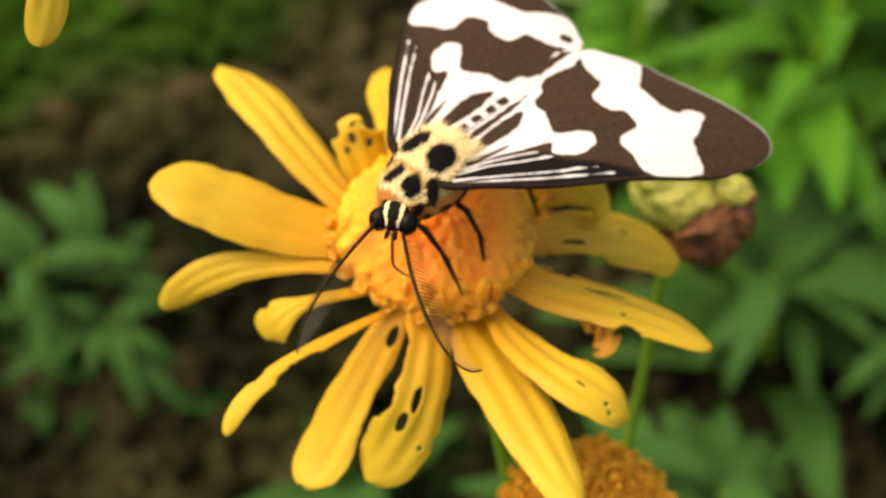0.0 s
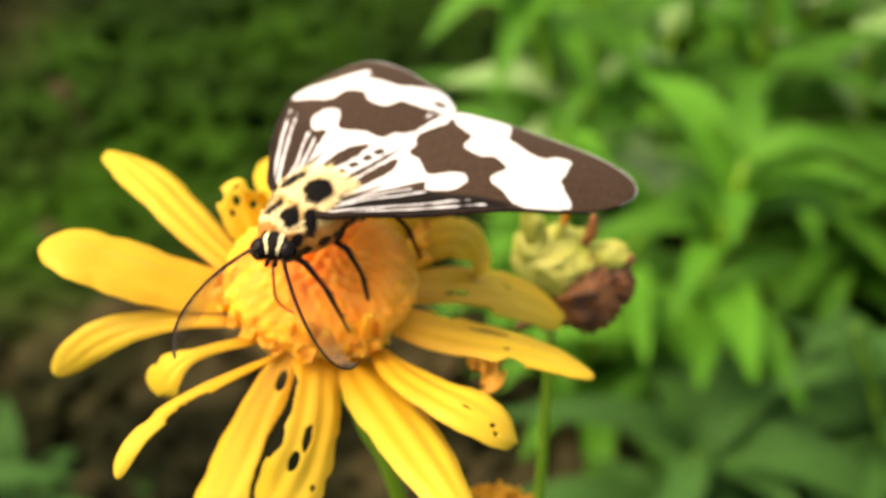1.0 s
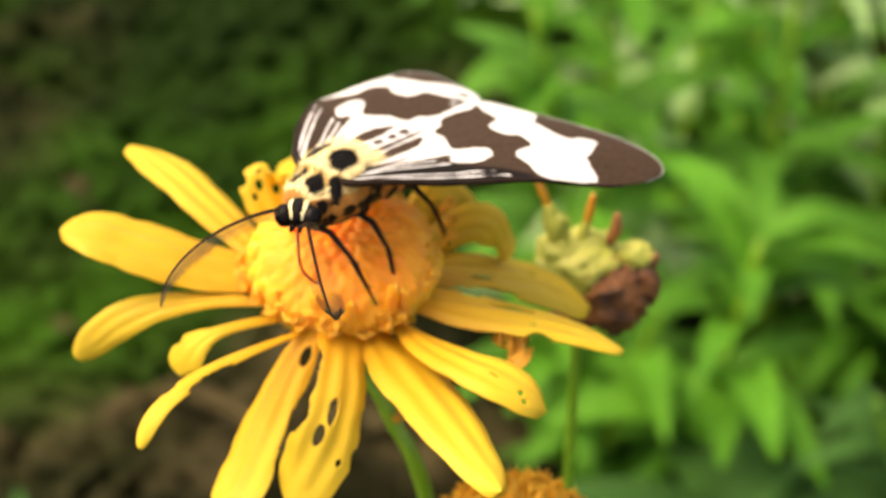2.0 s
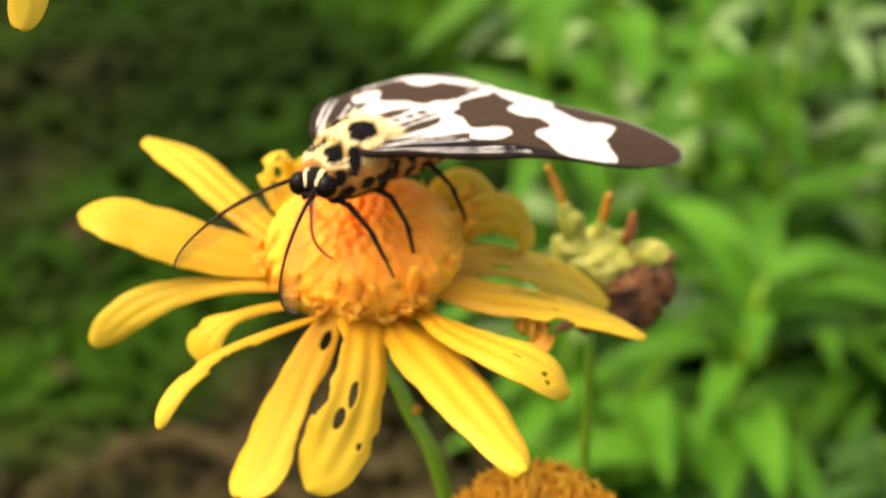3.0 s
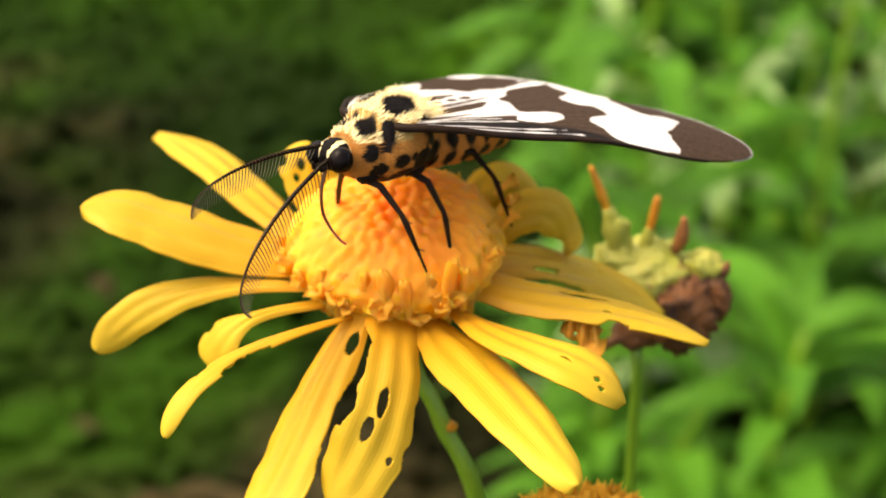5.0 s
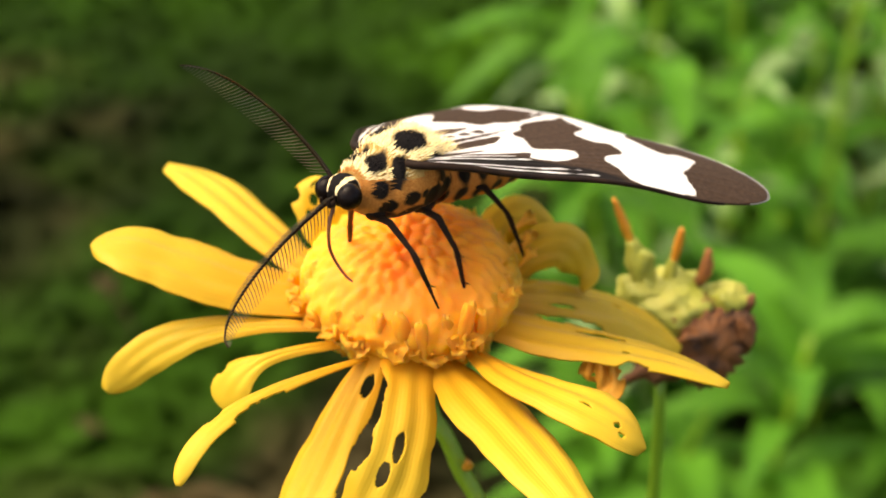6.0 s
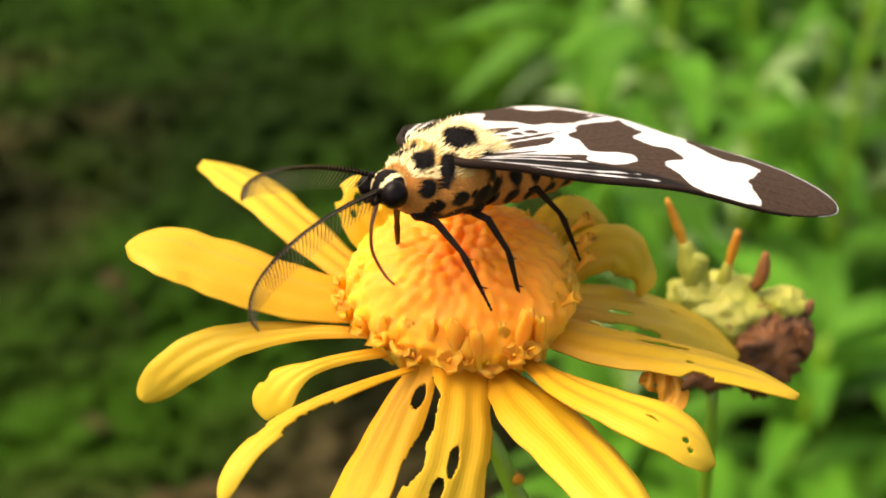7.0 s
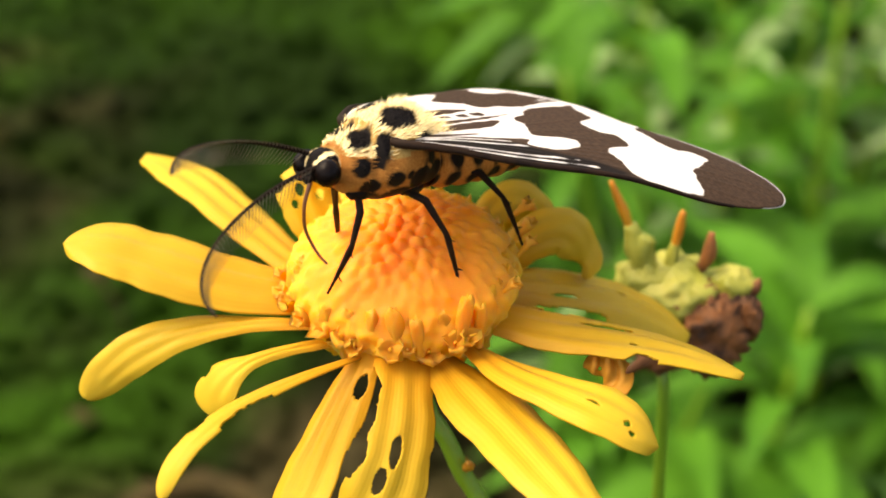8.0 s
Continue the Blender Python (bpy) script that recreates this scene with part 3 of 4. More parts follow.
def lower_flower():
    rnd = random.Random(5)
    fl = thing("daisy", V(11.5, -9.0, -353), "orange daisy head with spiky open florets, its petals mostly gone", "flower", "yellow daisies")
    C = (10.2, -12.9, -21.6)
    dome(fl, C, 6.0, 4.7, mat=FLORET_ORANGE, packed=200)
    florets(fl, C, 5.9, 4.6, 210, rnd, 0.05, 0.45, tall=(2.3, 3.2), spread=3.0, shapes=FLORETS_ORANGE)
    for k, (a, ln) in enumerate(((0.15, 6.5),)):
        d = Vector((math.cos(a), math.sin(a), 0))
        r, m1, m2, t = [Vector(C) + d * q + Vector((0, 0, h)) for q, h in ((4.6, 0.6), (4.6 + ln * 0.33, 2.4), (4.6 + ln * 0.7, 2.6), (4.6 + ln, 0.4))]
        petal(fl, r, m1, m2, t, 1.0, 0.5, 0.7, (0.3, 0.9), bites=((0.9, 0.6, 0.12, 0.4), (0.7, -0.8, 0.1, 0.3)), seed=30 + k, cells=(36, 14))
    rows = [[V(C[0] + r * math.cos(a), C[1] + r * math.sin(a), h) - fl.location for a in (2 * math.pi * (k % 32) / 32 for k in range(33))] for r, h in ((4.8, -21.2), (4.1, -22.6), (2.3, -24.6), (0.9, -26.1))]
    part("calyx", grid_mesh("calyx", rows), SEPAL, fl, "green cup of bracts")
    stem_to_ground(fl, (10.3, -12.9, -25.5), ((11, -11.5, -42), (14, -5, -100), (11.5, -9, -356)), 0.7, STEM)
    return fl


lower_flower()


def upper_flower():
    rnd = random.Random(6)
    fl = thing("daisy", V(-34, 0, -353), "yellow daisy hanging over with limp twisted petals", "flower", "yellow daisies")
    C = (-28.5, -1.0, 34.0)
    dome(fl, C, 4.2, 3.2, packed=200)
    florets(fl, C, 4.4, 3.5, 90, rnd)
    petal(fl, (-27.6, -6.0, 33.6), (-25.2, -8.0, 31.6), (-21.6, -10.4, 29.6), (-23.6, -14.1, 25.5), 1.15, 0.35, 0.84, (0.2, 0.9), late=2.0, seed=41)
    petal(fl, (-25.2, 1.5, 31.0), (-23.2, 0.9, 27.0), (-20.8, -0.2, 24.4), (-18.5, -1.9, 22.1), 0.85, 0.6, 0.6, (0.0, 0.3), seed=42)
    petal(fl, (-25.0, 0.4, 29.6), (-24.0, -0.4, 26.4), (-24.2, -1.0, 24.6), (-26.2, -1.4, 24.6), 0.7, 0.6, 0.7, (0.3, 0.9), seed=43)
    petal(fl, (-28.8, -5.5, 33.2), (-30.0, -8.5, 33.0), (-32.0, -11.0, 31.0), (-34.0, -13.0, 27.0), 1.2, 0.5, 0.7, seed=44)
    petal(fl, (-26, 3.0, 33.6), (-24.0, 6.0, 33.6), (-22.6, 9.0, 32.0), (-21.5, 11.0, 29.0), 1.2, 0.5, 0.7, seed=45)
    rows = [[V(C[0] + r * math.cos(a), C[1] + r * math.sin(a), h) - fl.location for a in (2 * math.pi * (k % 32) / 32 for k in range(33))] for r, h in ((3.8, 33.8), (3.2, 32.4), (1.8, 30.6), (0.8, 29.4))]
    part("calyx", grid_mesh("calyx", rows), SEPAL, fl, "green cup of bracts")
    stem_to_ground(fl, (-28.5, -1, 30), ((-38, 2, 22), (-70, 8, -40), (-90, 10, -200), (-80, 0, -356)), 0.7, STEM)
    return fl


UPPER = upper_flower()


def seed_head():
    """The withered neighbour: a brown cup, pale green lumps and a few dry rays."""
    C = Vector((16.2, 13.2, -16.3))
    th = thing("withered_flower", V(C.x, C.y, -353), "withered daisy head, pale green with a brown shrivelled cup", "flower")

    def lump(name, off, r, mat, label, seed, spikes=0.0):
        rows = []
        for i in range(31):
            q = -math.pi / 2 + math.pi * i / 30
            row = []
            for k in range(45):
                a = 2 * math.pi * (k % 44) / 44
                d = Vector((math.cos(q) * math.cos(a), math.cos(q) * math.sin(a), math.sin(q)))
                f = 1 + 0.22 * noise.noise(d * 2.2 + Vector((seed, 0, 0))) + spikes * abs(noise.noise(d * 4.5 + Vector((0, seed, 0)))) + 0.35 * spikes * noise.noise(d * 11 + Vector((0, 0, seed)))
                row.append(V(C.x + off[0] + d.x * r[0] * f, C.y + off[1] + d.y * r[1] * f, C.z + off[2] + d.z * r[2] * f) - th.location)
            rows.append(row)
        return part(name, grid_mesh(name, rows), mat, th, label)
    lump("receptacle", (-0.8, 0.6, 1.4), (3.6, 3.4, 2.2), BUD_PALE, "pale green swollen centre", 1.0, 0.3)
    lump("withered_cup", (1.4, -1.2, -0.6), (3.0, 2.6, 3.0), BUD_BROWN, "brown shrivelled cup", 2.0, 0.5)
    lump("bract", (3.6, 0.6, 1.9), (1.7, 1.6, 1.5), BUD_PALE, "pale green bract tip", 3.0, 0.2)
    lump("withered_lobe", (4.6, -0.8, 0.2), (1.1, 1.2, 1.9), BUD_BROWN, "brown dry lobe", 4.0, 0.3)
    lump("bract", (-3.0, 0.4, 2.2), (1.6, 1.6, 1.9), BUD_PALE, "", 5.0, 0.2)
    lump("withered_lobe", (-1.4, -2.0, -2.2), (1.6, 1.4, 1.4), BUD_BROWN, "", 6.0, 0.3)
    for k, (pts, r, mat) in enumerate((
            (((-2.4, 0.6, 2.4), (-3.0, 1.0, 4.2), (-3.9, 1.6, 6.6)), 1.05, BUD_PALE),
            (((-3.5, 1.4, 5.2), (-4.4, 1.9, 7.6), (-5.4, 2.2, 9.9)), 0.36, BUD_ORANGE),
            (((-0.9, 1.0, 3.0), (-0.8, 1.2, 4.0), (-0.6, 1.4, 5.2)), 0.55, BUD_PALE),
            (((-0.7, 1.3, 4.6), (-0.4, 1.5, 6.2), (-0.2, 1.6, 7.8)), 0.38, BUD_ORANGE),
            (((1.2, 1.0, 3.0), (1.8, 1.0, 4.4), (1.9, 1.2, 6.2)), 0.55, BUD_BROWN),
            (((-3.2, 0.4, 3.6), (-3.0, 0.8, 5.0), (-2.6, 1.0, 6.0)), 0.9, BUD_PALE),
            (((5.0, -0.4, 1.8), (5.4, -0.2, 3.2)), 0.4, BUD_BROWN),
            (((-1.0, -2.4, -2.0), (-2.6, -3.0, -2.2), (-4.2, -3.2, -3.2)), 0.5, BUD_BROWN))):
        bm = bmesh.new()
        line = [V(*(C + Vector(p))) - th.location for p in pts]
        tube(bm, spline(line, 12), lambda u: r * S * (0.45 + 0.25 * noise.noise(Vector((u * 5, k, 0))) + 0.55 * math.sin(math.pi * min(0.97, 0.1 + u * 0.87))), 8)
        part("withered_ray", bm, mat, th, "dry orange ray" if mat is BUD_ORANGE else "")
    stem_to_ground(th, (C.x - 1.2, C.y - 0.8, C.z - 2.6), ((15.2, 10.5, -26), (15.6, 11, -60), (17, 12, -200), (C.x, C.y, -356)), 0.42, STEM)
    return th


SEED_HEAD = seed_head()


# ---------- the moth ----------
def inside(poly, x, y):
    """The signed distance to a polygon's edge for arrays of points, positive inside."""
    best, within = np.full(x.shape, 1e9), np.zeros(x.shape, bool)
    for (ax, ay), (bx, by) in zip(poly, poly[1:] + poly[:1]):
        dx, dy = bx - ax, by - ay
        t = np.clip(((x - ax) * dx + (y - ay) * dy) / (dx * dx + dy * dy + 1e-12), 0, 1)
        best = np.minimum(best, np.hypot(x - ax - t * dx, y - ay - t * dy))
        if ay != by:
            within ^= ((ay > y) != (by > y)) & (x < dx * (y - ay) / (by - ay) + ax)
    return np.where(within, best, -best)


def rounded(poly, steps=5):
    """A closed outline drawn smoothly through its corners."""
    pts = spline([(x, y, 0) for x, y in poly[-2:] + poly + poly[:3]], (len(poly) + 4) * steps + 1)
    return [(p.x, p.y) for p in pts[2 * steps:(len(poly) + 2) * steps]]


# Wing markings, out to the side and back from the thorax.
BAND = [(0.6, 16.2), (1.1, 15.6), (2.1, 15.2), (3.4, 14.7), (3.8, 13.4), (5.3, 13.0), (6.1, 13.7), (7.7, 13.4), (7.5, 12.0), (8.0, 11.1), (9.2, 11.0), (10.1, 10.6),
        (11.1, 10.9), (12.3, 12.6), (12.9, 14.2), (11.8, 15.0), (10.8, 15.9), (10.4, 17.4), (9.8, 18.3), (8.9, 17.8), (8.6, 16.7), (7.4, 16.5), (5.5, 16.8), (4.7, 17.9), (3.2, 19.6), (0.0, 18.0)]
INNER = [(-0.5, 17.3), (0.9, 15.0), (0.5, 13.6), (0.3, 12.2), (1.1, 11.0), (1.2, 10.1), (2.5, 9.7), (3.6, 8.9), (4.5, 8.8), (5.3, 9.9), (6.1, 10.5), (6.7, 9.9), (6.7, 8.6),
         (6.0, 7.4), (5.3, 7.1), (4.7, 7.8), (3.9, 6.0), (2.8, 3.7), (2.1, 1.2), (-0.5, 1.0)]
STREAKS = [[(1.15, 2.4), (1.05, 4.6), (0.95, 6.8), (1.3, 8.8), (2.05, 7.2), (2.0, 4.8), (1.6, 2.4)], [(0.32, 2.2), (0.30, 5.5), (0.45, 10.4), (0.80, 8.2), (0.78, 4.5), (0.6, 2.2)],
           [(1.9, 2.0), (2.35, 3.8), (2.9, 5.6), (2.75, 3.9), (2.3, 2.0)], [(2.2, 1.2), (2.8, 2.6), (3.0, 2.4), (2.6, 1.2)]]
THREADS = [((2.75, -0.1), (4.3, 2.1), (6.5, 5.0), (9.2, 8.8)), ((2.1, 1.2), (2.9, 3.2), (3.9, 5.2), (4.6, 6.4)), ((2.3, 1.0), (3.2, 3.0), (4.5, 5.0), (5.6, 6.9)), ((2.5, 0.3), (3.9, 2.2), (6.1, 5.3), (8.2, 8.4))]
COSTA = [(1.5, -0.8), (2.9, -0.3), (6.8, 4.2), (10.6, 9.3), (10.4, 10.4), (8.2, 9.0), (6.2, 7.2), (4.9, 6.6), (2.2, 1.6)]
OUTLINE = [(1.9, -0.5), (2.9, 0.0), (4.6, 1.9), (6.8, 4.4), (10.3, 9.4), (13.2, 14.0), (14.4, 16.7), (14.8, 19.0), (14.5, 20.4), (13.4, 21.1), (11.3, 20.9), (8.4, 20.3),
           (5.4, 19.8), (3.2, 19.7), (1.4, 18.5), (0.12, 17.0), (0.06, 12.0), (0.06, 7.0), (0.1, 3.0)]


def camber(x, side):
    """The height across a wing; the far one arches over and falls away to its front edge."""
    if side > 0:
        return 0.48 - 0.00085 * x ** 3
    return 0.48 + 0.25 * np.sin(np.pi * np.clip(x / 9, 0, 1)) - 0.052 * np.maximum(0, x - 6.0) ** 2


def wing(moth, side):
    edge = spline([(x, y, 0) for x, y in OUTLINE], 210)
    root = Vector((1.3, 1.0, 0))
    rings = 84
    veins = [edge[k] for k in (22, 40, 58, 76, 90, 100, 110, 120, 132, 145)]
    f = (0.02 + 0.98 * np.arange(rings + 1) / rings)[:, None]
    ex, ey = np.array([e.x for e in edge])[None, :], np.array([e.y for e in edge])[None, :]
    x, y = root.x + (ex - root.x) * f, root.y + (ey - root.y) * f
    z = camber(x, side) + 0.10 * np.sin(y * 0.5 + x * 0.3) * f - 0.035 * np.maximum(0, y - 14) ** 2 * np.clip(1.2 - x / 14, 0, 1)
    for v in veins:
        dx, dy = v.x - root.x, v.y - root.y
        t = np.clip(((x - root.x) * dx + (y - root.y) * dy) / (dx * dx + dy * dy), 0, 1)
        z = z + 0.02 * np.exp(-(np.hypot(x - root.x - dx * t, y - root.y - dy * t) / 0.12) ** 2) * np.minimum(1, f * 3)
    q = np.maximum(inside(rounded(BAND), x, y), inside(rounded(INNER), x, y))
    for s in STREAKS if side > 0 else STREAKS[:1] + STREAKS[2:]:
        q = np.minimum(q, -inside(rounded(s), x, y))
    for th in THREADS:
        for a, b in zip(th, th[1:]):
            dx, dy = b[0] - a[0], b[1] - a[1]
            t = np.clip(((x - a[0]) * dx + (y - a[1]) * dy) / (dx * dx + dy * dy), 0, 1)
            q = np.maximum(q, 0.125 - 0.009 * (y - 0.3) - np.hypot(x - a[0] - t * dx, y - a[1] - t * dy))
    if side < 0:
        for bx, by in ((0.45, 4.5), (0.42, 5.9), (0.40, 7.3), (0.36, 8.6)):
            q = np.minimum(q, np.maximum(abs(x - bx) - 0.26, abs(y - by) - 0.44))
        q = np.minimum(q, -inside([(0.1, 12.2), (0.1, 16.4), (0.6, 15.6), (0.75, 12.8)], x, y))
        q = np.minimum(q, np.hypot(x - 1.5, y - 17.0) - 0.5)
    q = q + 0.10 * np.sin(3.1 * x + 1.7 * np.sin(2.3 * y)) * np.sin(2.7 * y + np.sin(3.7 * x)) * (y > 6)
    rows = np.stack([side * x * S, y * S, z * S], axis=2).tolist()
    pale = q.tolist()
    # far wing's dark front edge made paler, painting in the light on it
    deep = (np.clip(0.5 + inside(COSTA, x, y) * 2.5, 0, 1) * (1.0 if side > 0 else 0.2)).tolist()
    ob = thicken(part("forewing", grid_mesh("forewing", rows, {"pale": pale, "deep": deep}), WING, moth), 0.10 * S)
    # the thick front vein
    bm = bmesh.new()
    line = [Vector((side * e.x * S, e.y * S, (float(camber(e.x, side)) - 0.02 + 0.10 * math.sin(e.y * 0.5 + e.x * 0.3)) * S)) for e in edge[:66]]
    tube(bm, line, lambda u: (0.30 - 0.20 * u) * S, 7)
    part("front_vein", bm, CHITIN, ob, "dark stiff front edge")
    # the pale fringe of scales round the tip
    bm = bmesh.new()
    n = len(edge)
    rim = [Vector(r) for r in rows[-1]][int(n * 0.36):int(n * 0.80)]
    tube(bm, rim, lambda u: 0.085 * S * math.sin(math.pi * (0.06 + 0.88 * u)) ** 0.5, 6)
    part("fringe", bm, FRINGE, ob, "pale grey fringe of scales")
    return ob


SPOTS = [(1.05, 0.5, 0.80, 1.25), (0.74, -2.0, 0.62, 0.80), (1.85, -1.1, 0.42, 0.60), (0.5, 3.2, 0.38, 0.5), (2.25, 2.0, 0.35, 0.8)]          # above: side, back, half sizes
SIDE_SPOTS = [(-2.3, -0.9, 0.55, 0.6), (-1.6, -2.1, 0.55, 0.5), (-0.3, -1.6, 0.62, 0.5), (0.4, -2.9, 1.1, 0.7), (-1.5, -3.1, 1.1, 0.6), (1.7, -1.8, 0.9, 0.75), (3.0, -1.9, 0.7, 1.0), (2.2, -3.2, 0.9, 0.6), (0.6, -1.4, 0.35, 0.3)]   # flank: back, up


def fur_tone(x, y, z):
    q = 9.0
    if z > -1.0:
        for sx, sy, rx, ry in SPOTS:
            q = min(q, (math.hypot((abs(x) - sx) / rx, (y - sy) / ry) - 1) * min(rx, ry))
    if z < -0.4:
        for sy, sz, ry, rz in SIDE_SPOTS:
            q = min(q, (math.hypot((y - sy) / ry, (z - sz) / rz) - 1) * min(ry, rz))
    return q


def body_radius(y):
    """Half width, half height and height of the axis of the thorax at a place along it."""
    prof = [(-3.3, 0.7, 0.7, -1.1), (-2.9, 1.35, 1.35, -1.1), (-2.2, 1.75, 1.75, -1.1), (-1.5, 1.85, 1.9, -1.15), (-1.1, 2.3, 2.3, -0.95), (0.3, 2.7, 2.65, -0.8), (1.8, 2.55, 2.55, -0.75), (3.2, 2.1, 1.9, -1.2), (4.2, 1.5, 1.3, -1.6), (4.6, 0.8, 0.8, -1.7)]
    for a, b in zip(prof, prof[1:]):
        if y <= b[0]:
            t = max(0, (y - a[0]) / (b[0] - a[0]))
            t = t * t * (3 - 2 * t)
            return [a[i] + (b[i] - a[i]) * t for i in (1, 2, 3)]
    return prof[-1][1:]


def thorax(moth):
    rows, pale = [], []
    for i in range(61):
        y = -3.3 + 7.9 * i / 60
        w, h, z0 = body_radius(y)
        row, pr = [], []
        for k in range(65):
            a = 2 * math.pi * (k % 64) / 64
            f = 1 + 0.03 * noise.noise(Vector((math.cos(a) * 2, math.sin(a) * 2, y)))
            p = (w * f * math.sin(a), y, z0 + h * f * math.cos(a))
            row.append(tuple(v * S for v in p))
            pr.append(fur_tone(*p))
        rows.append(row)
        pale.append(pr)
    me = grid_mesh("thorax", rows, {"pale": pale})
    me.materials.append(THORAX_SHADED_SKIN)
    me.materials.append(BODY_SIDE)
    for p in me.polygons:
        if p.center.z < (-0.35 if p.center.y < 0.4 * S else -0.1) * S:
            p.material_index = 1
    body = part("thorax", me, None, moth, "cream furry thorax with black spots")
    # fur: slender leaning hairs
    rnd = random.Random(9)
    verts, faces, tone, slot = [], [], [], []
    for _ in range(5200):
        y = rnd.uniform(-3.1, 4.5)
        a = rnd.gauss(0, 1.0)
        if abs(a) > (2.2 if y < -0.5 else 1.0):
            continue
        w, h, z0 = body_radius(y)
        p = Vector((w * math.sin(a), y, z0 + h * math.cos(a)))
        n = Vector((math.sin(a) / w, 0, math.cos(a) / h)).normalized()
        q = fur_tone(*p)
        ln = rnd.uniform(0.35, 0.75) * (2.1 if y > 2.4 else 1.3 if y > 1 else 1.0) * (0.4 if q < 0 else 0.8 if q < 0.3 else 1.0) * (0.6 if abs(a) > 1.4 else 1.0)
        way = (n * rnd.uniform(0.35, 0.75) + Vector((rnd.uniform(-0.35, 0.35), rnd.uniform(0.3, 0.8), rnd.uniform(-0.2, 0.2)))).normalized()
        side = way.cross(n).normalized() * rnd.uniform(0.018, 0.035)
        b = len(verts)
        mid = p + way * ln * 0.55 + n * 0.05
        for v in (p - side, p + side, mid + side * 0.8, mid - side * 0.8, p + way * ln):
            verts.append(tuple(v * S))
            tone.append(q)
        faces += [(b, b + 1, b + 2, b + 3), (b + 3, b + 2, b + 4)]
        slot += [1 if p.z < (-0.35 if y < 0.4 else -0.1) else 0] * 2
    me = bpy.data.meshes.new("fur")
    me.from_pydata(verts, [], faces)
    me.attributes.new("pale", "FLOAT", "POINT").data.foreach_set("value", tone)
    me.materials.append(FUR)
    me.materials.append(BODY_SIDE)
    me.polygons.foreach_set("material_index", slot)
    tagged(part("fur", me, None, body, "long cream hairs"), kind="stuff")
    return body


def abdomen(moth):
    rows, pale = [], []
    for i in range(41):
        u = i / 40
        y = 3.6 + 11.0 * u
        r = 1.75 * math.sin(math.pi * (0.36 + 0.60 * u)) ** 0.7 * (1 + 0.05 * math.cos(u * 44))
        row, pr = [], []
        for k in range(41):
            a = 2 * math.pi * (k % 40) / 40
            p = (r * math.sin(a), y, -1.75 - 0.5 * u + r * 0.95 * math.cos(a))
            row.append(tuple(v * S for v in p))
            d = min(math.hypot(((y - 4.4) % 1.75 - 0.85) / 0.62, (abs(a if a < math.pi else a - 2 * math.pi) - c) / 0.40) for c in (0.0, 1.25, 2.1))
            pr.append((d - 1) * 0.4)
        rows.append(row)
        pale.append(pr)
    return part("abdomen", grid_mesh("abdomen", rows, {"pale": pale}), BODY_SIDE, moth, "orange abdomen ringed with black spots")


def ball(name, centre, r, mat, parent, label="", pale=None, segs=(24, 14), lump=0.0):
    rows, tone = [], []
    for i in range(segs[1] + 1):
        q = -math.pi / 2 + math.pi * i / segs[1]
        row, tr = [], []
        for k in range(segs[0] + 1):
            a = 2 * math.pi * (k % segs[0]) / segs[0]
            d = Vector((math.cos(q) * math.cos(a), math.cos(q) * math.sin(a), math.sin(q)))
            f = 1 + lump * noise.noise(d * 3)
            p = Vector((centre[0] + d.x * r[0] * f, centre[1] + d.y * r[1] * f, centre[2] + d.z * r[2] * f))
            row.append(tuple(p * S))
            tr.append(pale(d) if pale else 1.0)
        rows.append(row)
        tone.append(tr)
    return part(name, grid_mesh(name, rows, {"pale": tone}), mat, parent, label)


def head(moth):
    """The head, about the neck as its own origin; it faces forward along -y."""
    hd = ball("head", (0, -1.55, 0.15), (1.05, 1.05, 1.0), FUR, moth, "black head with pale yellow lines", lambda d: 0.3 if (0.34 < abs(d.x) < 0.60 and d.z > -0.1) or d.y > 0.45 else -0.4, (32, 20), 0.05)
    for sx in (-1, 1):
        ball("eye", (sx * 0.92, -1.95, 0.05), (0.72, 0.80, 0.82), EYE, hd, "glossy black compound eye")
    for sx in (-1, 1):
        bm = bmesh.new()
        tube(bm, [q * S for q in spline([(sx * 0.25, -2.5, -0.4), (sx * 0.3, -2.95, -0.5), (sx * 0.3, -3.1, -0.1)], 8)], lambda u: 0.2 * S * (1 - 0.5 * u), 7)
        part("palp", bm, CHITIN, hd)
    bm = bmesh.new()
    tube(bm, [q * S for q in spline([(0, -2.3, -0.7), (0.1, -2.7, -1.8), (0.15, -2.6, -3.2), (0.4, -2.2, -4.2), (0.9, -1.9, -4.9), (1.3, -1.7, -5.2)], 28)], lambda u: (0.13 - 0.06 * u) * S, 7)
    part("proboscis", bm, PROBOSCIS, hd, "thin brown curved proboscis")
    # collar ruff
    rnd = random.Random(4)
    verts, faces, tone = [], [], []
    for _ in range(420):
        a = rnd.uniform(-2.6, 2.6)
        y = rnd.uniform(-1.2, -0.4)
        r = 1.12
        p = Vector((r * math.sin(a), y, 0.1 + r * math.cos(a)))
        n = Vector((math.sin(a), 0, math.cos(a)))
        way = (n * 0.55 + Vector((rnd.uniform(-0.3, 0.3), 0.7, rnd.uniform(-0.2, 0.2)))).normalized()
        side = way.cross(n).normalized() * 0.03
        b = len(verts)
        for v in (p - side, p + side, p + way * rnd.uniform(0.4, 0.8)):
            verts.append(tuple(v * S))
            tone.append(0.5)
        faces.append((b, b + 1, b + 2))
    me = bpy.data.meshes.new("ruff")
    me.from_pydata(verts, [], faces)
    me.attributes.new("pale", "FLOAT", "POINT").data.foreach_set("value", tone)
    tagged(part("ruff", me, BODY_SIDE, hd, "orange hairs behind the head"), kind="stuff")
    return hd


